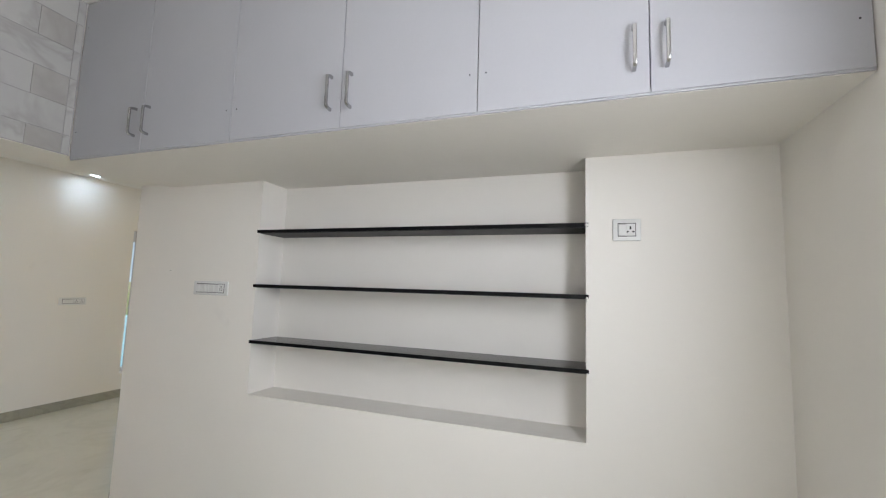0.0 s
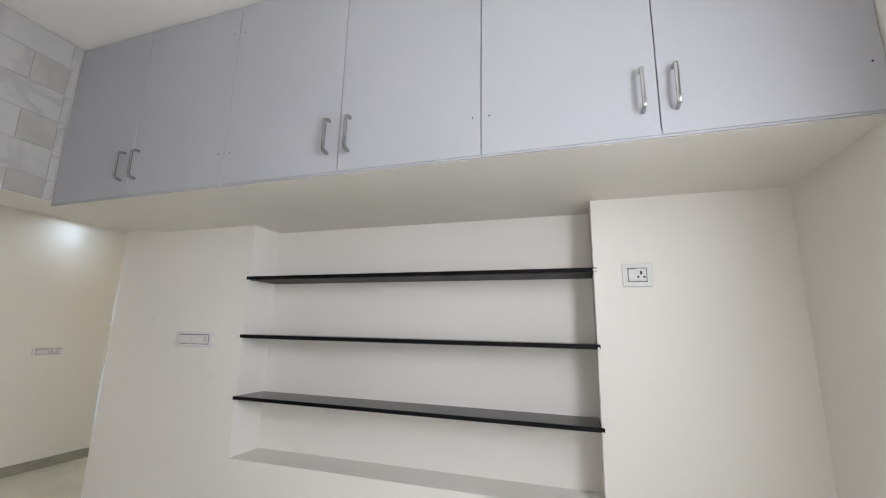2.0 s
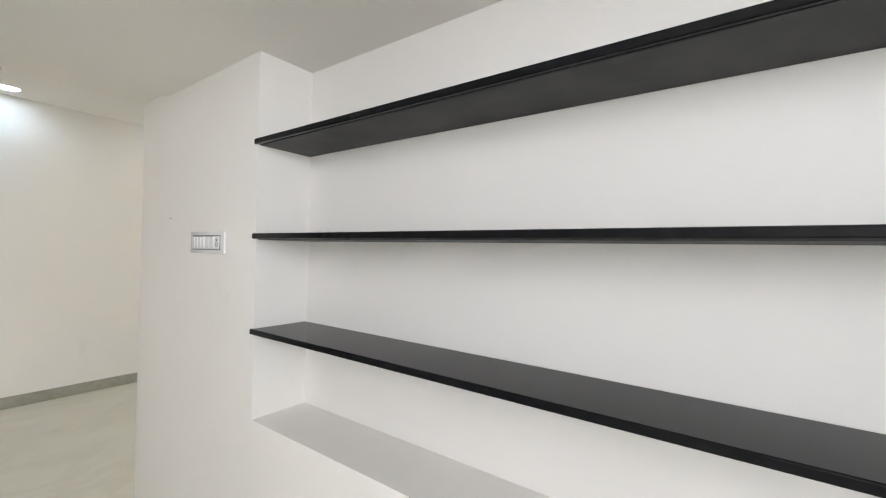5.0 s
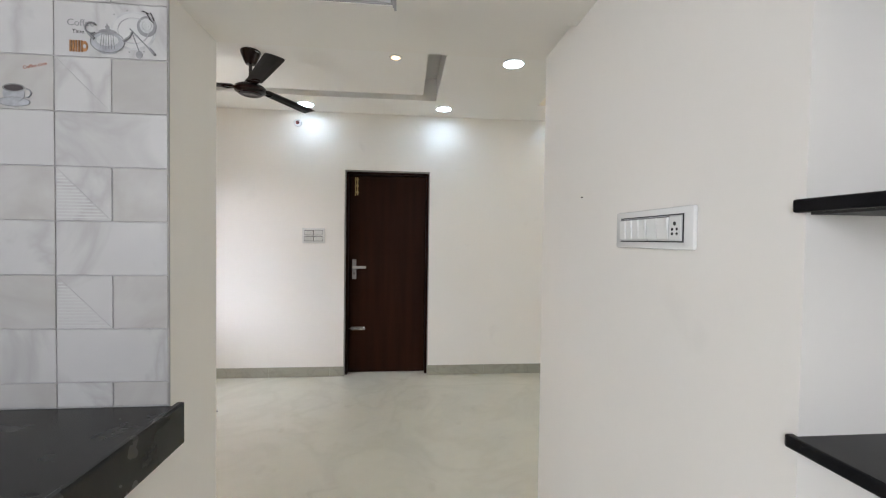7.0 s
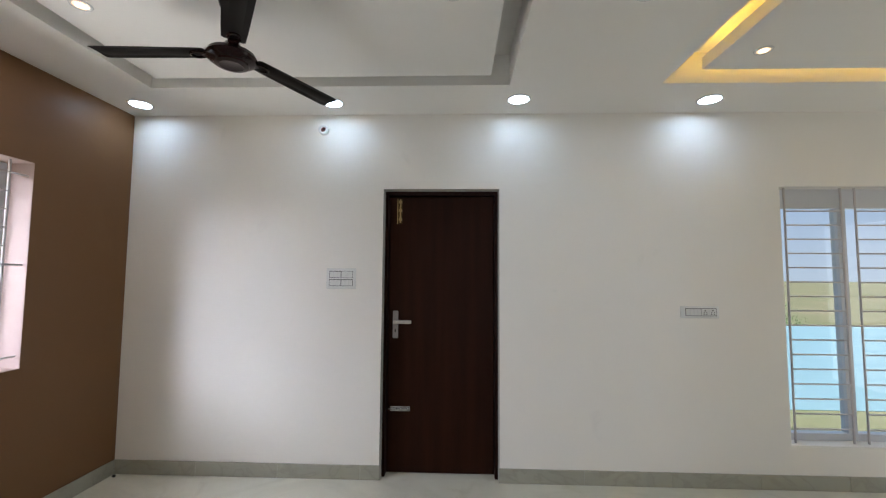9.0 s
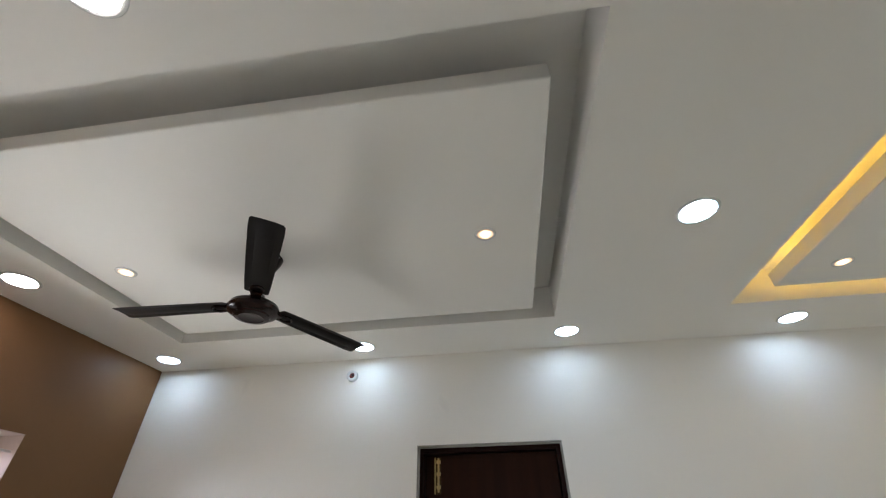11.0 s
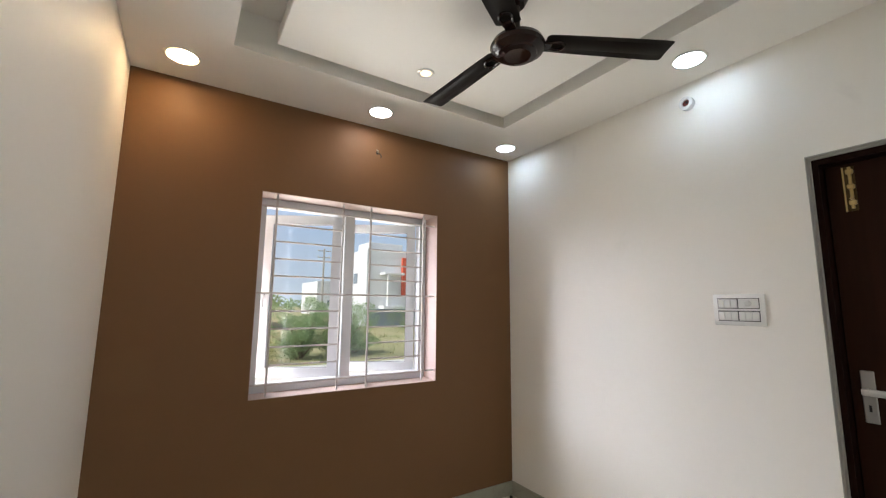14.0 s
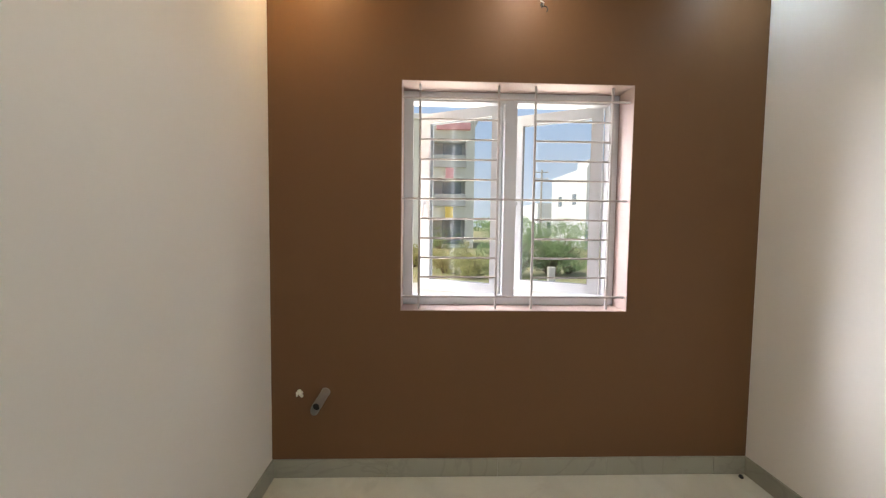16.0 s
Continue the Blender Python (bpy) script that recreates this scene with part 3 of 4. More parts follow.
def wall_plate(name, label, w, h, groups, m):
    """groups: (x0, x1, z0, z1, kinds) in shares of the plate; kinds: r rocker, s socket, d dial, b blank."""
    p = thing(name, label, "switch plate", m=m)
    bm = box((-w / 2, -0.011, -h / 2), (w / 2, -0.0005, h / 2), 0.004, seg=2)
    part("cover", bm, PLASTIC, p, smooth=True)
    for gx0, gx1, gz0, gz1, kinds in groups:
        x0, x1, z0, z1 = (gx0 - 0.5) * w, (gx1 - 0.5) * w, (gz0 - 0.5) * h, (gz1 - 0.5) * h
        part("inner_frame", box((x0 - 0.0026, -0.0122, z0 - 0.0026), (x1 + 0.0026, -0.0105, z1 + 0.0026)), SEAM, p)
        part("module_bed", box((x0, -0.0138, z0), (x1, -0.0118, z1), 0.0006), PLASTIC if kinds == "d" else ROCKER, p)
        step = (x1 - x0) / len(kinds)
        for i, kind in enumerate(kinds):
            a, b = x0 + i * step, x0 + (i + 1) * step
            if kind == "r":
                bm = bmesh.new()
                rocker(bm, a + 0.001, b - 0.001, z0 + 0.003, z1 - 0.003, -0.0135)
                part("rocker", bm, PLASTIC, p)
                part("gap_line", box((a + 0.001, -0.0142, z1 - 0.0035), (b - 0.001, -0.0136, z1 - 0.0015)), SEAM, p)
            elif kind == "p":
                part("socket_face", box((a - 0.007, -0.0155, z0 + 0.002), (b - 0.001, -0.0135, z1 - 0.002), 0.001), PLASTIC, p)
                bm = bmesh.new()
                power_socket_holes(bm, (a + b) / 2 - 0.003, (z0 + z1) / 2, -0.0155, 0.029)
                part("socket_hole", bm, HOLE, p)
                part("switch_mark", box((x0 + 0.007, -0.0175, z0 + 0.011), (x0 + 0.016, -0.0155, z0 + 0.015)), HOLE, p)
            elif kind == "s":
                part("socket_face", box((a + 0.001, -0.0155, z0 + 0.002), (b - 0.001, -0.0135, z1 - 0.002), 0.001), PLASTIC, p)
                bm = bmesh.new()
                socket_holes(bm, (a + b) / 2, (z0 + z1) / 2, -0.0155, min(b - a, z1 - z0) * 0.72)
                part("socket_hole", bm, HOLE, p)
            elif kind == "d":
                bm = lathe([(0, 0.012), (0.010, 0.012), (0.012, 0.009), (0.013, 0)], 20)
                bmesh.ops.transform(bm, matrix=pose((a + b) / 2, -0.0135, (z0 + z1) / 2, 90), verts=bm.verts)
                part("dial", bm, PLASTIC, p, smooth=True)
    return p


EAST = pose(0, 0, 0, 0, 0, -90)
wall_plate("switch_plate", "long white switch and socket plate on the niche wall", 0.277, 0.086, [(0.10, 0.49, 0.2, 0.8, "rrrr"), (0.50, 0.90, 0.2, 0.8, "rrs")],
           pose(0, -0.698, 1.442) @ EAST)
wall_plate("power_socket", "white power socket plate with one switch", 0.115, 0.097, [(0.2, 0.8, 0.22, 0.78, "rp")], pose(0, -3.077, 1.766) @ EAST)
wall_plate("switch_plate", "square white plate with switches and fan dial by the door", 0.218, 0.150,
           [(0.11, 0.49, 0.55, 0.85, "rrr"), (0.51, 0.89, 0.55, 0.85, "d"), (0.11, 0.49, 0.15, 0.45, "rrr"), (0.51, 0.89, 0.15, 0.45, "rrr")], pose(-1.454, YN, 1.430))
wall_plate("socket_plate", "long white plate with two sockets on the door wall", 0.268, 0.085, [(0.13, 0.52, 0.22, 0.8, "rrrr"), (0.53, 0.92, 0.22, 0.8, "ss")], pose(1.128, YN, 1.210))

# ---- living room: lights ----
def downlight(x, y, z, r, material, label, group):
    d = thing("downlight", label, "ceiling light", group, pose(x, y, z))
    part("trim_ring", lathe([(r, -0.001), (r, -0.004), (r + 0.006, -0.006), (r + 0.012, -0.004), (r + 0.014, 0.0)], 36), PLASTIC, d, smooth=True)
    part("diffuser", lathe([(0, -0.003), (r, -0.003)], 36), material, d, "glowing round diffuser")
    return d


for x, y, material, word in ((-2.881, 2.435, COOL, "cool"), (-1.488, 2.430, COOL, "cool"), (-0.182, 2.400, COOL, "cool"), (1.118, 2.425, COOL, "cool"), (-2.862, 1.363, NEUTRAL, "neutral"),
                             (-2.853, 0.282, WARM, "warm"), (-1.464, 0.262, NEUTRAL, "neutral"), (0.214, 1.326, COOL, "cool")):
    downlight(x, y, ZC, 0.068, material, f"lit round {word} white downlight in the ceiling border", "border downlights")
for x, y in ((-0.622, 1.362), (-2.334, 1.394), (1.05, 1.843)):
    # the diffuser here is the painted orange halo behind the lens
    d = downlight(x, y, ZC + 0.015, 0.032, SMALL_RIM, "small lit warm spotlight in the ceiling panel", "panel spotlights")
    part("lens", lathe([(0, -0.006), (0.016, -0.006), (0.021, -0.0035)], 24), SMALL_WARM, d, "bright lens of the spotlight")

s = thing("led_strip", "yellow glowing strip light hidden in the ceiling tray", "strip light")
x0, x1, y0, y1 = PANEL2
for lo, hi in (((x0 + 0.02, y0 + 0.02, 2.762), (x0 + 0.035, y1 - 0.02, 2.770)), ((x1 - 0.035, y0 + 0.02, 2.762), (x1 - 0.02, y1 - 0.02, 2.770)),
               ((x0 + 0.035, y0 + 0.02, 2.762), (x1 - 0.035, y0 + 0.035, 2.770)), ((x0 + 0.035, y1 - 0.035, 2.762), (x1 - 0.035, y1 - 0.02, 2.770))):
    part("strip", box(lo, hi), STRIP, s)


# ---- living room: ceiling fan ----
def make_fan(x, y, top, turn):
    f = thing("ceiling_fan", "dark brown three-bladed ceiling fan at rest", "fan", m=pose(x, y, top, 0, 0, turn))
    drop, low = 0.013, 0.022
    part("canopy", lathe([(0, 0), (0.062, 0), (0.066, -0.006), (0.060, -0.03), (0.040, -0.075), (0.030, -0.092), (0.0, -0.094)], 32), FANGLOSS, f, smooth=True)
    part("logo_mark", box((-0.02, -0.0645, -0.019), (0.02, -0.0625, -0.014)), PRINT_PALE, f)
    part("rod", tube((0, 0, -0.09), (0, 0, -0.205 - low), 0.011, n=14), FANBROWN, f, smooth=True)
    part("lower_cup", lathe([(0.012, -0.165), (0.030, -0.175), (0.045, -0.205), (0.046, -0.215)], 28, at=(0, 0, -low)), FANGLOSS, f, smooth=True)
    part("motor", lathe([(0.03, -0.205), (0.075, -0.212), (0.098, -0.226), (0.105, -0.242), (0.100, -0.256), (0.080, -0.268), (0.074, -0.270), (0.070, -0.276), (0.050, -0.281), (0.046, -0.279), (0.0, -0.282)], 44, at=(0, 0, -low)), FANGLOSS, f, "glossy maroon motor housing", True)
    for i in range(3):
        bm = bmesh.new()
        rows = []
        for r, w0, w1 in ((0.108, -0.036, 0.036), (0.118, -0.048, 0.046), (0.20, -0.051, 0.050), (0.40, -0.054, 0.056), (0.56, -0.055, 0.060), (0.597, -0.053, 0.058), (0.605, -0.046, 0.050)):
            tilt = 0.07
            rows.append([(r, w, 0.012 - w * tilt + 0.006 * math.cos(w / 0.07 * 1.5) - 0.240) for w in (w0, w0 * 0.55, w0 * 0.4, w1 * 0.4, w1 * 0.55, w1)])
        vs = [[bm.verts.new(p) for p in row] for row in rows]
        for a, b in zip(vs, vs[1:]):
            for j in range(len(a) - 1):
                bm.faces.new((a[j], b[j], b[j + 1], a[j + 1]))
        # pressed panel along the blade
        for row in vs[2:5]:
            for v in row[2:4]:
                v.co.z -= 0.006
        bmesh.ops.solidify(bm, geom=bm.faces[:], thickness=0.0035)
        bmesh.ops.recalc_face_normals(bm, faces=bm.faces)
        blade = part("blade", bm, FANBROWN, f, smooth=True)
        blade.matrix_basis = pose(0, 0, -drop - 0.003, 0, 0, 120 * i)
        bm = box((0.085, -0.020, -0.238), (0.135, 0.020, -0.226), 0.004)
        ring = []
        for q in range(15):
            a = math.pi * (q / 14 - 0.5)
            ring.append((0.155 + 0.028 * math.cos(a), 0.024 * math.sin(a), -0.2335))
        polyline([(0.118, -0.016, -0.2335)] + ring + [(0.118, 0.016, -0.2335)], 0.0055, bm, 8)
        part("blade_bracket", bm, FANGLOSS, blade, smooth=True)
    return f


make_fan(-1.612, 1.388, ZC + 0.015, 62)

# ---- living room: small fittings ----
p = thing("conduit_end", "white round conduit box with a red hole", "conduit", m=pose(-1.611, YN, 2.547) @ pose(0, 0, 0, 90))
part("ring", lathe([(0.024, 0.0), (0.036, 0.001), (0.037, 0.030), (0.033, 0.034), (0.020, 0.034), (0.019, 0.004)], 28), PLASTIC, p, smooth=True)
part("plug", lathe([(0, 0.024), (0.019, 0.022), (0.020, 0.004)], 20), RED, p, smooth=True)
part("plug_hole", lathe([(0, 0.0255), (0.008, 0.0255)], 12, at=(0.004, 0.003, 0)), HOLE, p)


def loose_wire(label, origin, strands, r, size):
    w = thing("loose_wire", label, "wire", m=pose(*origin))
    for pts, material in strands:
        part("strand", polyline([Vector(q) * size for q in pts], r, n=7), material, w, smooth=True)


loose_wire("short dark wire ends sticking out of the brown wall", (XW, 1.447, 2.476),
           [([(0, 0, 0.01), (0.02, -0.012, 0.015), (0.03, -0.02, 0.004), (0.03, -0.012, -0.012)], SEAM), ([(0, 0, 0.01), (0.025, 0.01, 0.0), (0.03, 0.018, -0.018), (0.028, 0.012, -0.03)], SEAM), ([(0, 0, 0.012), (0.02, 0.0, 0.02), (0.03, -0.02, 0.022)], WIRE)], 0.0028, 1.0)
loose_wire("white electric wire hanging from the cream wall", (-1.56, YS, 2.485),
           [([(0, 0, 0), (0.0, 0.03, 0.005), (-0.015, 0.07, -0.004), (-0.03, 0.09, -0.03), (-0.05, 0.085, -0.06), (-0.075, 0.07, -0.085)], WIRE),
            ([(0, 0, 0.004), (0.004, 0.04, 0.012), (-0.008, 0.085, 0.0), (-0.028, 0.098, -0.02)], WIRE),
            ([(-0.075, 0.07, -0.085), (-0.095, 0.05, -0.105), (-0.10, 0.02, -0.108)], SEAM), ([(0.0, 0.004, 0.0), (0.02, 0.03, 0.018)], SEAM)], 0.0026, 0.6)

w = thing("waste_pipe", "short grey plastic pipe stub jutting from the brown wall", "pipe", m=pose(XW, 0.334, 0.466) @ pose(0, 0, 0, 0, 90, 0))
bm = lathe([(0.0225, -0.02), (0.0225, 0.2), (0.0195, 0.2), (0.0195, 0.0)], 28)
for v in bm.verts:
    if v.co.z > 0.05:
        v.co.z += 0.9 * v.co.x
part("stub", bm, PVC, w, smooth=True)
# flat black disc near the mouth paints the shade inside the pipe
part("bore_shade_disc", lathe([(0, 0.168), (0.0194, 0.168)], 20), HOLE, w, "black disc standing in for the shade inside the pipe")
part("collar", lathe([(0.0226, -0.002), (0.0255, -0.002), (0.0250, 0.003), (0.0226, 0.005)], 20), PLASTER, w, "rough mortar collar")
w = thing("wall_plug_dab", "small white plaster dab on the brown wall", "plaster dab", m=pose(XW, 0.198, 0.464))
bm = bmesh.new()
for i in range(9):
    made = bmesh.ops.create_icosphere(bm, subdivisions=1, radius=random.uniform(0.005, 0.011))["verts"]
    off = Vector((0.004, random.uniform(-0.014, 0.014), random.uniform(-0.016, 0.014)))
    for v in made:
        v.co = v.co + off
part("dab", bm, CEIL, w)

n = thing("nail", "thin dark nail end in the cream wall", "nail", m=pose(0, -0.336, 1.548))
bm = tube((0.004, 0, 0), (-0.004, 0.001, 0.001), 0.0016, n=8)
tube((-0.004, 0.001, 0.001), (-0.005, 0.001, 0.001), 0.0019, bm, 8)
part("shaft", bm, SEAM, n)


def crumb(x, y, r):
    bm = bmesh.new()
    made = bmesh.ops.create_icosphere(bm, subdivisions=2, radius=r)["verts"]
    for v in made:
        v.co = v.co * random.uniform(0.7, 1.2)
        v.co.z = max(v.co.z, -r * 0.6) + r * 0.6
    ob = new("crumb", mesh_of(bm, "crumb", SEAM))
    ob.matrix_world = pose(x, y, 0)
    tagged(ob, "small dark crumb lying on the polished floor", "debris", "crumbs on the floor")


crumb(-3.05, 2.594, 0.012)
crumb(-2.031, 1.843, 0.007)

# ---- outdoors ----
GROUND = mat("dry_grassy_soil", (0.34, 0.29, 0.17), 0.9, scale=0.35, fine=4, bump=0.05, tone=(0.16, 0.19, 0.07))
RENDERED = mat("white_rendered_wall", (0.74, 0.76, 0.79), 0.8, vary=0.05, scale=0.6, fine=9, bump=0.02)
GREYWALL = mat("grey_balcony_wall", (0.44, 0.47, 0.50), 0.8, vary=0.1, scale=0.8, bump=0.02)
BLUEGREY = mat("blue_grey_base_paint", (0.22, 0.27, 0.36), 0.8, vary=0.06, scale=0.8, bump=0.02)
ORANGE = mat("orange_red_paint", (0.70, 0.12, 0.06), 0.7, vary=0.05)
PINK = mat("pink_paint", (0.72, 0.36, 0.40), 0.7, vary=0.05)
YELLOW = mat("yellow_paint", (0.72, 0.55, 0.12), 0.7, vary=0.05)
PANE = mat("dark_window_pane", (0.22, 0.27, 0.32), 0.15, vary=0.1, bump=0)
BARK = mat("grey_brown_bark", (0.16, 0.12, 0.08), 0.9, vary=0.2, scale=9, bump=0.05)
LEAF = mat("shrub_leaves", (0.19, 0.30, 0.12), 0.6, scale=1.2, fine=20, bump=0, tone=(0.32, 0.43, 0.22))
DRY_LEAF = mat("dry_shrub_leaves", (0.42, 0.38, 0.16), 0.7, scale=1.0, fine=16, bump=0, tone=(0.26, 0.32, 0.13))
GRASS = mat("dry_grass_blades", (0.34, 0.30, 0.14), 0.8, scale=0.6, fine=10, bump=0, tone=(0.16, 0.20, 0.06))
BLUEWALL = mat("light_blue_compound_paint", (0.30, 0.50, 0.64), 0.8, vary=0.05, scale=1.5, bump=0.02)
ZG = -0.55
bm = bmesh.new()
bmesh.ops.create_circle(bm, cap_ends=True, segments=64, radius=1500)
for v in bm.verts:
    v.co.z = ZG
structure("ground", bm, GROUND, "dry grassy open plot")
# hazy sky and horizon far beyond the plot
HAZE = bpy.data.materials.new("hazy_sky")
HAZE.use_nodes = True
hn, hk = HAZE.node_tree.nodes, HAZE.node_tree.links
hg, hs, hr, he = hn.new("ShaderNodeNewGeometry"), hn.new("ShaderNodeSeparateXYZ"), hn.new("ShaderNodeValToRGB"), hn.new("ShaderNodeEmission")
hm = hn.new("ShaderNodeMapRange")
hm.inputs["From Min"].default_value, hm.inputs["From Max"].default_value = 0.0, 170.0
hr.color_ramp.elements[0].color, hr.color_ramp.elements[1].color = (0.62, 0.70, 0.78, 1), (0.24, 0.42, 0.72, 1)
hk.new(hg.outputs["Position"], hs.inputs[0])
hk.new(hs.outputs[2], hm.inputs["Value"])
hk.new(hm.outputs[0], hr.inputs[0])
hk.new(hr.outputs[0], he.inputs[0])
he.inputs[1].default_value = 1.05
hk.new(he.outputs[0], hn["Material Output"].inputs[0])
bm = bmesh.new()
ring = []
for i in range(33):
    a = radians(5 + 280 * i / 32)
    ring.append((bm.verts.new((400 * math.cos(a), 400 * math.sin(a), ZG - 1)), bm.verts.new((400 * math.cos(a), 400 * math.sin(a), 230))))
for p, q in zip(ring, ring[1:]):
    bm.faces.new((p[0], q[0], q[1], p[1]))
structure("backdrop_sky", bm, HAZE, "pale hazy blue sky")
structure("wall_plinth", slab(2, ZG, -0.121, (XW - 0.24, XE + 0.2), (YK - 0.2, YN + 0.24)), RENDERED)
structure("sunshade", box((XW - 0.62, 0.45, 2.24), (XW - 0.242, 2.23, 2.31), 0.008), RENDERED, "white concrete sunshade over the window")
# unseen slab added only to block direct sun at the kitchen opening
structure("sun_blocker_kitchen", box((-3.0, YK - 2.0, 2.3), (0.4, YK - 0.202, 2.4), 0.01), RENDERED)
structure("wall_compound_north", box((-3.0, 6.2, ZG), (9.0, 6.35, 0.72), 0.01), BLUEWALL, "light blue compound wall")


def translucent(m, share):
    """Let light through thin leaves."""
    n, k = m.node_tree.nodes, m.node_tree.links
    b = n["Principled BSDF"]
    thin, mix = n.new("ShaderNodeBsdfTranslucent"), n.new("ShaderNodeMixShader")
    k.new(b.inputs["Base Color"].links[0].from_socket, thin.inputs["Color"])
    mix.inputs[0].default_value = share
    k.new(b.outputs[0], mix.inputs[1])
    k.new(thin.outputs[0], mix.inputs[2])
    k.new(mix.outputs[0], n["Material Output"].inputs["Surface"])


translucent(LEAF, 0.45)
translucent(DRY_LEAF, 0.4)


def leaves(count, spots, size, rng, slim=0.42):
    vs, fs = [], []
    for _ in range(count):
        c, r = spots[int(rng.integers(len(spots)))]
        d = rng.normal(size=3)
        d /= np.linalg.norm(d)
        p = np.array(c) + d * r * rng.uniform(0.45, 1.0) ** 0.5 * np.array((1, 1, 0.8))
        a = rng.normal(size=3)
        a /= np.linalg.norm(a)
        b = np.cross(a, d + 0.01)
        b /= np.linalg.norm(b) + 1e-6
        s = size * rng.uniform(0.6, 1.3)
        n = len(vs)
        vs += [tuple(p - a * s), tuple(p + b * s * slim), tuple(p + a * s), tuple(p - b * s * slim)]
        fs.append((n, n + 1, n + 2, n + 3))
    return vs, fs


def shrub(x, y, height, spread, seed, count, dry=False):
    rng = np.random.default_rng(seed)
    t = thing("shrub", "yellowing half-dry shrub on the dry plot" if dry else "bushy green wild shrub on the dry plot", "shrub", "shrubs on the plot", pose(x, y, ZG))
    spots, bm = [], bmesh.new()
    for i in range(26):
        a, q = rng.uniform(0, 6.28), rng.uniform(0.1, 1) ** 0.6
        h = height * rng.uniform(0.25, 1.0) * (1.05 - 0.55 * q)
        tip = (spread * q * math.cos(a), spread * q * math.sin(a), h)
        mid = (tip[0] * 0.4, tip[1] * 0.4, h * 0.55)
        tube((tip[0] * 0.06, tip[1] * 0.06, 0), mid, 0.03, bm, 5, 0.018)
        tube(mid, tip, 0.018, bm, 5, 0.005)
        spots += [(tip, spread * rng.uniform(0.16, 0.3)), (mid, spread * rng.uniform(0.15, 0.25))]
    part("stems", bm, BARK, t)
    vs, fs = leaves(int(count * 2.4), spots, 0.043, rng, 0.24)
    me = bpy.data.meshes.new("foliage")
    me.from_pydata(vs, [], fs)
    me.materials.append(DRY_LEAF if dry else LEAF)
    ob = new("foliage", me)
    ob.parent = t
    return t


for x, y, h, s, seed, n in ((-16.6, 5.7, 2.95, 1.6, 1, 8200), (-16.2, 4.1, 2.7, 1.4, 2, 6600), (-17.4, 6.6, 2.3, 1.0, 12, 2900),
                            (-34, 1.8, 2.2, 1.7, 6, 3000), (-30, 16, 2.4, 2.0, 7, 3000), (7.5, 11.5, 2.2, 1.6, 11, 3000)):
    shrub(x, y, h, s, seed, n)
for x, y, h, s, seed, n in ((-15.6, 2.4, 1.15, 0.8, 3, 2200), (-17.2, 1.5, 1.35, 0.9, 8, 2200), (-18.4, 2.7, 1.6, 0.9, 5, 2000), (-19.5, 0.2, 1.3, 1.2, 4, 2400)):
    shrub(x, y, h, s, seed, n, True)

rng = np.random.default_rng(31)
clumps = []
for i in range(170):
    a = radians(rng.uniform(100, 215))
    d = rng.uniform(115, 175)
    r = rng.uniform(1.2, 3.2)
    clumps.append(((d * math.cos(a), d * math.sin(a), ZG + r * rng.uniform(0.6, 1.3)), r))
vs, fs = leaves(13000, clumps, 0.55, rng)
me = bpy.data.meshes.new("distant_trees")
me.from_pydata(vs, [], fs)
me.materials.append(LEAF)
tagged(new("distant_trees", me), "hazy belt of distant green trees", "trees", kind="stuff")

rng = np.random.default_rng(9)
vs, fs = [], []
for _ in range(14000):
    x, y = -5.5 - 28 * rng.uniform() ** 1.3, rng.uniform(-8, 24)
    if -14.4 < x < -8.4 or noise.noise((x * 0.35, y * 0.35, 0)) < -0.1:
        continue
    a, h = rng.uniform(0, 6.28), rng.uniform(0.08, 0.42)
    dx, dy, n = 0.012 * math.cos(a), 0.012 * math.sin(a), len(vs)
    vs += [(x - dx, y - dy, ZG), (x + dx, y + dy, ZG), (x + rng.normal() * 0.08, y + rng.normal() * 0.08, ZG + h)]
    fs.append((n, n + 1, n + 2))
me = bpy.data.meshes.new("dry_grass")
me.from_pydata(vs, [], fs)
me.materials.append(GRASS)
tagged(new("dry_grass", me), "tufts of dry yellow and green grass", "grass", kind="stuff")


def house(name, label, lo, hi, material, windows, extras=(), group=""):
    """A plain house from boxes; windows are (u0, u1, z0, z1) on the face x = hi.x looking east."""
    h = thing(name, label, "house", group, pose(lo[0], lo[1], ZG))
    w, d, t = hi[0] - lo[0], hi[1] - lo[1], hi[2] - ZG
    part("wall", slab(0, w, w - 0.3, (0, d), (0, t), windows), material, h)
    bm = box((0, 0, 0), (w - 0.301, d, t))
    part("body", bm, material, h)
    part("parapet", slab(2, t, t + 0.7, (-0.02, w + 0.02), (-0.02, d + 0.02), [(0.2, w - 0.2, 0.2, d - 0.2)]), material, h)
    for u0, u1, z0, z1 in windows:
        win = part("window", box((w - 0.299, u0, z0), (w - 0.22, u1, z1)), PANE, h)
        part("frame", slab(0, w - 0.219, w - 0.17, (u0, u1), (z0, z1), [(u0 + 0.07, (u0 + u1) / 2 - 0.04, z0 + 0.07, z1 - 0.07), ((u0 + u1) / 2 + 0.04, u1 - 0.07, z0 + 0.07, z1 - 0.07)]), RENDERED, win)
    for pname, a, b, m in extras:
        part(pname, box(a, b, 0.02), m, h)
    return h


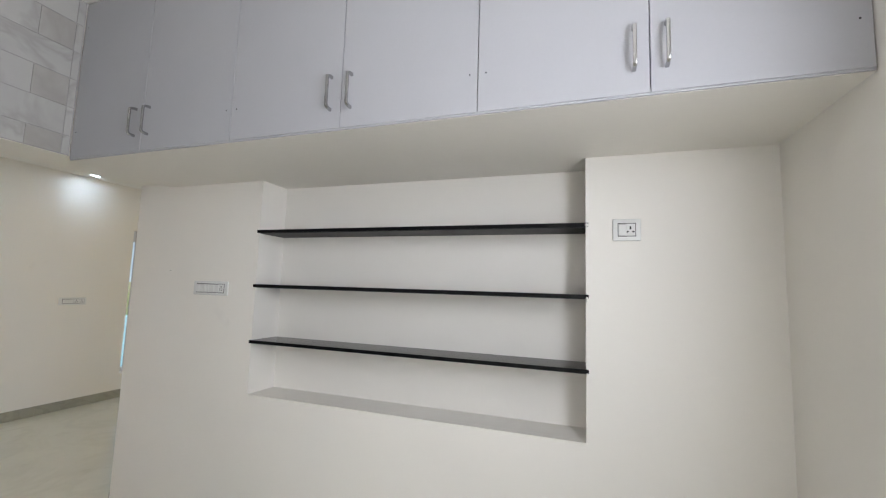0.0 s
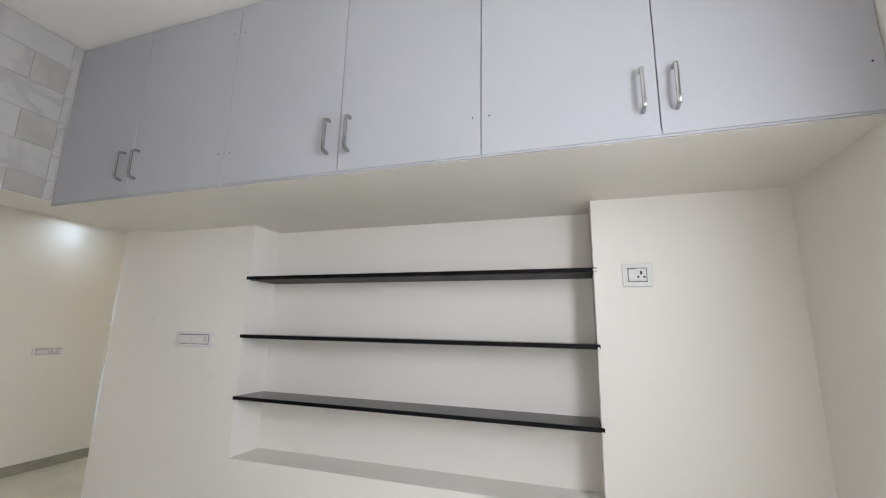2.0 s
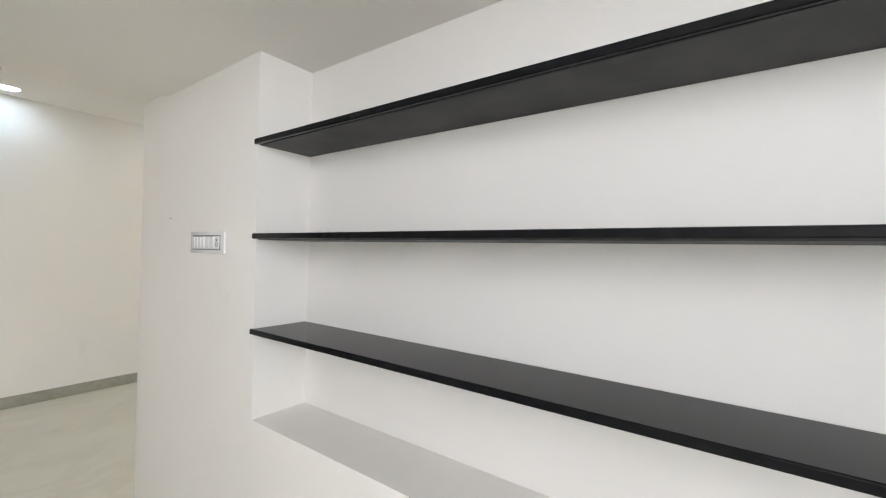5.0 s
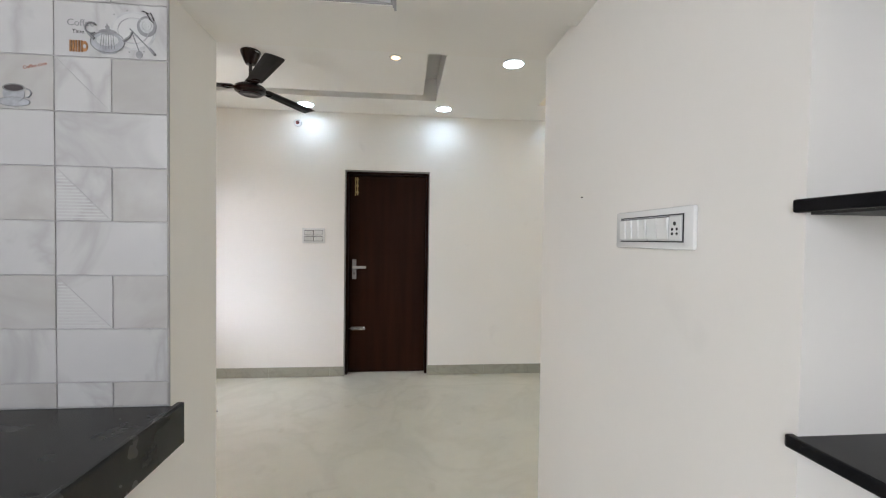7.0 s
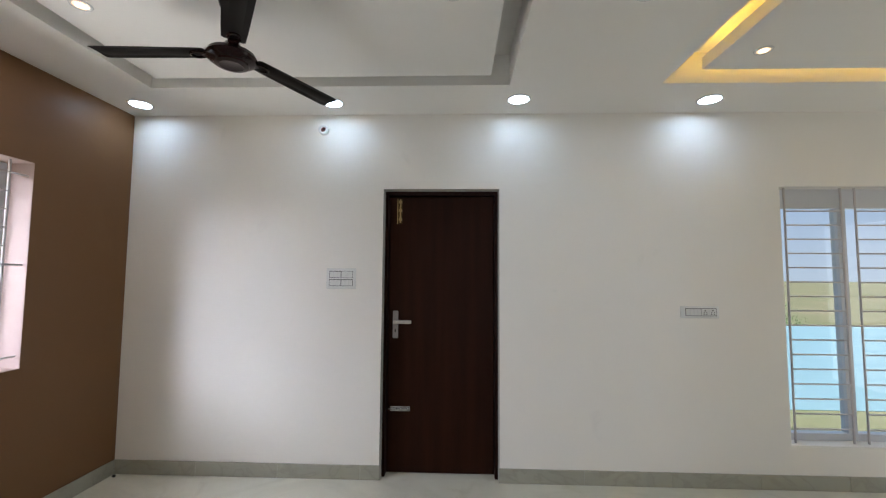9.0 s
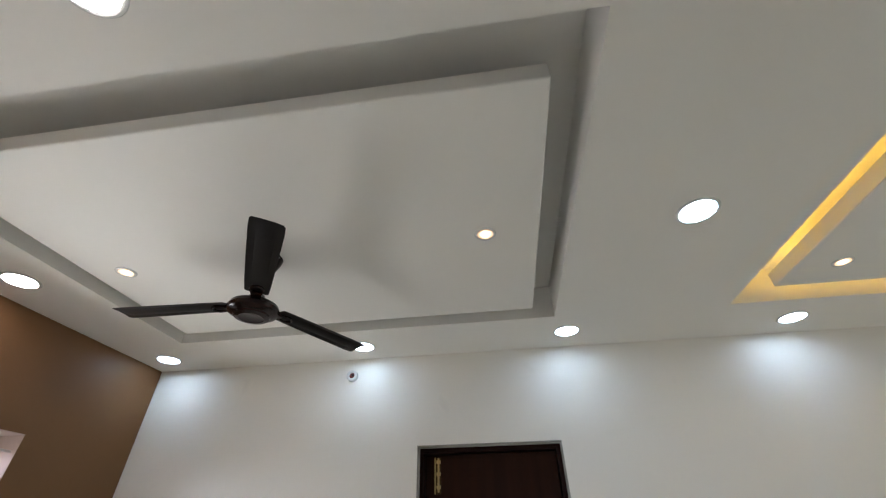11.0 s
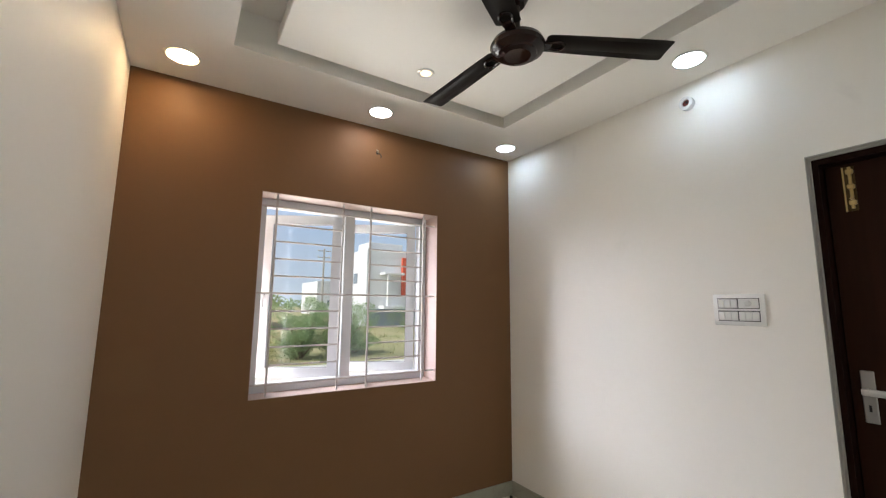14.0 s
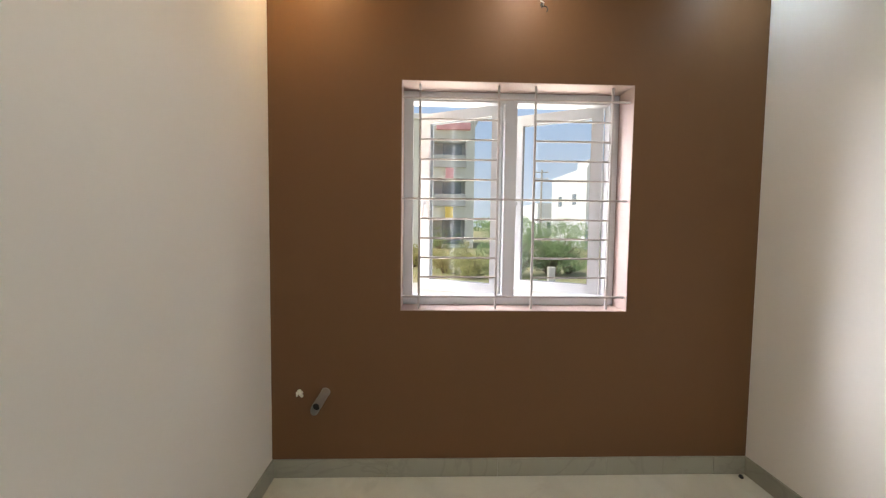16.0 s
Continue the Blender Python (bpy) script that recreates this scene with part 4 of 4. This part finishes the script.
# white two-storey house with a red band and a grey-blue base
house("house", "white two-storey house with an orange red upright band", (-46, 14.5, ZG), (-36, 27, 5.9), RENDERED,
      [(5.6, 7.0, 4.1, 5.2), (9.6, 11.0, 1.9, 3.0), (9.6, 11.0, 4.1, 5.2)],
      [("base", (10.002, 0.0, 0.0), (10.06, 12.5, 1.6), BLUEGREY), ("band", (10.002, 3.5, 2.9), (10.25, 4.1, 6.5), ORANGE), ("porch", (10.002, 1.3, 4.75), (11.2, 3.3, 4.95), RENDERED), ("pillar", (10.9, 1.6, 1.9), (11.2, 1.93, 4.748), RENDERED), ("porch_floor", (10.062, 1.2, 1.62), (11.3, 3.3, 1.898), RENDERED), ("roof_room", (6.5, 0.4, 6.45), (9.2, 4.0, 7.9), RENDERED), ("side_window", (6.6, -0.05, 4.0), (7.6, -0.002, 5.0), PANE), ("side_window", (2.5, -0.05, 4.0), (3.5, -0.002, 5.0), PANE)], "houses beyond the plot")
house("house", "low white house far beyond the plot", (-92, 22, ZG), (-80, 36, 5.2), RENDERED, [(2, 3.5, 1.5, 2.8), (6, 7.5, 1.5, 2.8), (10, 11.5, 1.5, 2.8), (5, 7, 3.8, 5)], (), "houses beyond the plot")
house("house", "distant pale house with a flat roof", (-118, 47, ZG), (-104, 66, 6.0), RENDERED, [(3, 5, 1.5, 3), (9, 11, 1.5, 3), (14, 16, 1.5, 3), (3, 5, 4.4, 5.8)], (), "houses beyond the plot")
# apartment block with recessed grey balconies and coloured panels
d = thing("apartment_building", "pale four-storey apartment block with grey balconies", "building", "", pose(-47, -6.4, ZG))
bays = [(7.6, 10.3, 0.3 + 3.2 * i, 2.5 + 3.2 * i) for i in range(3)]
part("wall", slab(0, 12, 11.0, (0, 11), (0, 10.6), bays), mat("pale_green_white_render", (0.72, 0.75, 0.74), 0.8, vary=0.05, scale=0.4, bump=0.02), d)
part("body", box((0, 0, 0), (10.999, 11, 10.6)), GREYWALL, d)
part("roof", box((-0.3, -0.3, 10.6), (12.3, 11.3, 11.0), 0.03), RENDERED, d)
part("canopy", box((12.002, 7.8, 9.75), (12.4, 10.6, 10.3), 0.03), PINK, d)
for i, (y0, y1, z0, z1) in enumerate(bays):
    if i:
        part("balcony", box((11.2, y0, z0), (12.3, y1, z0 + 1.0), 0.03), GREYWALL, d)
        part("upright_panel", box((12.002, 8.6, z0 - 0.95), (12.35, 9.25, z0 - 0.05), 0.02), (YELLOW, PINK, PINK)[i - 1], d)
    part("balcony_door", box((11.001, y0 + 0.8, z0), (11.06, y0 + 2.4, z0 + 2.1), 0.02), PANE, d)


def pole(x, y, h):
    p = thing("electric_pole", "concrete electric pole with cross arms", "pole", "", pose(x, y, ZG))
    part("shaft", tube((0, 0, 0), (0, 0, h), 0.14, n=10, r2=0.09), PLASTER, p, smooth=True)
    for z in (h - 0.3, h - 1.0):
        part("cross_arm", box((-0.05, -0.7, z), (0.05, 0.7, z + 0.09), 0.01), PLASTER, p)
    for z in (h - 0.21, h - 0.91):
        for y in (-0.6, 0.0, 0.6):
            part("insulator", tube((0, y, z), (0, y, z + 0.14), 0.035, n=8), PLASTIC, p)


structure("road", box((-14.2, -80, ZG - 0.1), (-8.6, 120, ZG + 0.03)), mat("pale_concrete_road", (0.50, 0.49, 0.47), 0.85, vary=0.08, scale=0.7, fine=12, bump=0.03), "sunlit pale concrete road")
st = thing("marker_stone", "short grey marker stone at the roadside", "stone", m=pose(-14.6, 5.05, ZG))
part("post", box((-0.1, -0.12, 0), (0.1, 0.12, 0.55), 0.03, seg=2), PLASTER, st)
pole(-44, 12.75, 7.9)
pole(-75, 30.0, 9.0)

# ---- kitchen wall tiles, the pieces last ----
TILE = marble("pale_marble_tile", (0.45, 0.44, 0.425), (0.32, 0.31, 0.295), 0.12, 2.4, 0.055, 0.65)
TILE_BEIGE = marble("beige_veined_tile", (0.42, 0.405, 0.385), (0.31, 0.295, 0.27), 0.12, 2.6, 0.16, 0.6)
GROUT = mat("grey_grout", (0.38, 0.37, 0.36), 0.9, vary=0.05)
for m in (TILE, TILE_BEIGE):
    # every piece takes its own cut of the stone pattern
    n, k = m.node_tree.nodes, m.node_tree.links
    info, mul = n.new("ShaderNodeObjectInfo"), n.new("ShaderNodeVectorMath")
    mul.operation = "MULTIPLY_ADD"
    mul.inputs[1].default_value = (1, 1, 1)
    com = n.new("ShaderNodeCombineXYZ")
    sc = n.new("ShaderNodeMath")
    sc.operation = "MULTIPLY"
    sc.inputs[1].default_value = 40
    k.new(info.outputs["Random"], sc.inputs[0])
    k.new(sc.outputs[0], com.inputs[1])
    geo = n.new("ShaderNodeNewGeometry")
    k.new(geo.outputs["Position"], mul.inputs[0])
    k.new(com.outputs[0], mul.inputs[2])
    for x in n:
        if x.type == "TEX_NOISE":
            k.new(mul.outputs[0], x.inputs["Vector"])

splash = thing("wall_tiling", "glossy pale marble wall tiles with grey joints", "wall tiles", kind="structure")
part("grout", slab(1, YT - 0.006, YT - 0.001, (XK + 0.001, XC - 0.002), (0.9055, ZK - 0.002), [(-1.2425, XC, 0.9, 2.134)]), GROUT, splash)
shared = {}


def tile(x0, x1, z0, z1, material, name="tile"):
    key = (round(x1 - x0, 4), round(z1 - z0, 4), material.name)
    if key not in shared:
        bm = box((0, -0.0035, 0), (key[0], 0, key[1]), 0.0012)
        shared[key] = mesh_of(bm, "tile", material)
    ob = new("tile", shared[key])
    ob.parent = splash
    ob.location = (x0, YT - 0.006, z0)
    return ob


ROW0, RH, TW, J = 0.979, 0.1574, 0.307, 0.0012
zrows = [0.906] + [ROW0 + RH * i for i in range(14)]
for r, (z0, z1) in enumerate(zip(zrows, zrows[1:])):
    z1 = min(z1, ZK - 0.003)
    if z1 - z0 < 0.02:
        continue
    over = z1 > ZL + 0.03
    edge = -1.2435
    left = [edge - TW * i for i in range(6)]
    spans = [(max(b, XK + 0.002), a) for a, b in zip(left, left[1:]) if a > XK + 0.02]
    if over:
        spans += [(edge + TW * i, min(edge + TW * (i + 1), XC - 0.003)) for i in range(3) if edge + TW * i < XC - 0.03]
    for a, b in spans:
        zz = max(z0, 2.135) if a > edge - 0.001 else z0
        if z1 - zz < 0.01:
            continue
        if r % 2 == 0 and b - a > 0.2:
            mid = (a + b) / 2
            tile(a + J, mid - J, zz + J, z1 - J, TILE)
            tile(mid + J, b - J, zz + J, z1 - J, TILE_BEIGE)
        else:
            tile(a + J, b - J, zz + J, z1 - J, TILE)

# pale ribs pressed into the lower corner of some half tiles, and a fine diagonal line across them
RIB = mat("pale_tile_rib", (0.49, 0.485, 0.47), 0.2, bump=0)
TILE_LINE = mat("fine_tile_line", (0.34, 0.335, 0.32), 0.3, bump=0)
for column in (0, 1):
    x0 = -1.2435 - TW * (column + 1) + 0.003
    for r in (2, 4, 6):
        z0, span = zrows[r] + 0.003, TW / 2 - 0.006
        part("tile_line", tube((x0, YT - 0.0096, z0 + RH - 0.006), (x0 + span, YT - 0.0096, z0), 0.0008, n=6), TILE_LINE, splash)
        if r == 6:
            continue
        bm = bmesh.new()
        for i in range(14):
            h = 0.006 + 0.0095 * i
            w = span * (1 - h / (RH - 0.006)) - 0.008
            if w > 0.01:
                box((x0 + 0.003, YT - 0.0103, z0 + h), (x0 + 0.003 + w, YT - 0.0092, z0 + h + 0.0035), 0, bm)
        part("tile_rib", bm, RIB, splash)

# printed kitchen motif on the decor tile
FY = YT - 0.0105


def word(text, x, z, size, material, tilt=0):
    cu = bpy.data.curves.new("lettering", "FONT")
    cu.body, cu.size, cu.extrude = text, size, 0.0002
    cu.materials.append(material)
    ob = new("lettering", cu)
    ob.matrix_world = pose(x, FY, z) @ pose(0, 0, 0, 90, 0, 0) @ pose(0, 0, 0, 0, 0, tilt)
    ob.parent = splash
    return ob


def disc(bm, x, z, rx, rz, y, n=28):
    made = bmesh.ops.create_cone(bm, cap_ends=True, segments=n, radius1=1, radius2=1, depth=0.0005)["verts"]
    bmesh.ops.transform(bm, matrix=pose(x, y, z, 90) @ Matrix.Diagonal((rx, rz, 1, 1)), verts=made)


word("Coffee", -1.515, 2.011, 0.027, PRINT_GREY)
word("Time", -1.501, 1.990, 0.0155, PRINT_DARK)


def print_part(name, material, shapes, lines=(), lift=0.0):
    bm = bmesh.new()
    for i, (x, z, rx, rz) in enumerate(shapes):
        disc(bm, x, z, rx, rz, FY - lift - 0.0002 * i)
    for (x0, z0), (x1, z1), r in lines:
        tube((x0, FY - lift - 0.0004, z0), (x1, FY - lift - 0.0004, z1), r, bm, 6)
    part(name, bm, material, splash)


def arc(x, z, rx, rz, a0, a1, r, n=12):
    pts = [(x + rx * math.cos(a0 + (a1 - a0) * i / n), z + rz * math.sin(a0 + (a1 - a0) * i / n)) for i in range(n + 1)]
    return [(p, q, r) for p, q in zip(pts, pts[1:])]


PRINT_MID = mat("mid_grey_print", (0.36, 0.37, 0.38), 0.2, vary=0.2, scale=40, bump=0)
# plate with a rim, teapot with spout, handle, lid and foot, small bowl, cutlery, biscuits
print_part("printed_plate", PRINT_PALE, [(-1.336, 2.005, 0.062, 0.056)])
print_part("printed_plate_rim", RIB, [(-1.336, 2.005, 0.056, 0.050)], lift=0.0006)
print_part("printed_plate_ring", PRINT_PALE, [], arc(-1.336, 2.005, 0.042, 0.037, 0, 6.2832, 0.0011, 24), lift=0.0010)
print_part("printed_teapot", PRINT_MID, [(-1.405, 1.968, 0.046, 0.030), (-1.405, 1.943, 0.026, 0.010)], lift=0.0014)
print_part("printed_teapot_belly", PRINT_PALE, [(-1.405, 1.973, 0.030, 0.016)], lift=0.0021)
print_part("printed_teapot_lid", PRINT_GREY, [(-1.405, 1.997, 0.024, 0.008), (-1.405, 2.010, 0.006, 0.006)], lift=0.0021)
print_part("printed_teapot_outline", PRINT_GREY, [], arc(-1.405, 1.968, 0.046, 0.030, 0, 6.2832, 0.0011, 28) + arc(-1.449, 2.006, 0.016, 0.016, 0.6, 5.4, 0.0024)
           + [((-1.440, 1.975), (-1.456, 1.992), 0.004), ((-1.362, 1.972), (-1.345, 1.985), 0.004), ((-1.345, 1.985), (-1.338, 2.0), 0.003)]
           + [((-1.420 + 0.006 * i, 1.990), (-1.425 + 0.0078 * i, 1.948), 0.0006) for i in range(6)], lift=0.0024)
print_part("printed_bowl", PRINT_GREY, [(-1.299, 2.019, 0.027, 0.030)], lift=0.0014)
print_part("printed_bowl_inside", PRINT_PALE, [(-1.299, 2.021, 0.019, 0.021), (-1.299, 2.019, 0.006, 0.005)], arc(-1.299, 2.021, 0.013, 0.014, 0, 6.2832, 0.0008, 16), lift=0.0021)
print_part("printed_cutlery", PRINT_GREY, [(-1.319, 1.936, 0.009, 0.011)],
           [((-1.344, 2.009), (-1.280, 1.942), 0.0016), ((-1.337, 1.995), (-1.319, 1.945), 0.0013), ((-1.290, 1.955), (-1.276, 1.938), 0.004)], lift=0.0028)
print_part("printed_sprig", PRINT_DARK, [], [((-1.309, 2.062), (-1.292, 2.055), 0.0016), ((-1.300, 2.058), (-1.288, 2.038), 0.0014), ((-1.288, 2.058), (-1.278, 2.036), 0.0016), ((-1.292, 2.040), (-1.280, 2.030), 0.0013)], lift=0.0028)
for k in range(9):
    a = 0.7 + 0.55 * k
    print_part("printed_dot", PRINT_GREY, [(-1.336 + 0.074 * math.cos(a), min(2.005 + 0.062 * math.sin(a), 2.062), 0.0022, 0.0015)], lift=0.0003)
for k in range(5):
    print_part("printed_biscuit", PRINT_ORANGE, [], [((-1.505 + 0.0075 * k, 1.937), (-1.505 + 0.0075 * k, 1.969), 0.0026)])
print_part("printed_biscuit", PRINT_ORANGE, [(-1.468, 1.953, 0.010, 0.015)], lift=0.0008)
print_part("printed_biscuit_hole", PRINT_PALE, [(-1.467, 1.953, 0.004, 0.006)], lift=0.0014)
word("Coffee time", -1.630, 1.880, 0.0135, PRINT_RED, 14)
print_part("printed_saucer", PRINT_MID, [(-1.6545, 1.787, 0.042, 0.013)])
print_part("printed_saucer_rim", PRINT_GREY, [], arc(-1.6545, 1.787, 0.042, 0.013, 0, 6.2832, 0.0009, 24), lift=0.0004)
print_part("printed_cup", PRINT_MID, [(-1.6545, 1.810, 0.029, 0.024)], arc(-1.622, 1.812, 0.012, 0.012, -1.6, 1.6, 0.0018), lift=0.0008)
print_part("printed_cup_rim", PRINT_GREY, [], arc(-1.6545, 1.826, 0.028, 0.011, 0, 6.2832, 0.0010, 24), lift=0.0013)
print_part("printed_coffee", PRINT_DARK, [(-1.6545, 1.826, 0.025, 0.0088)], lift=0.0013)
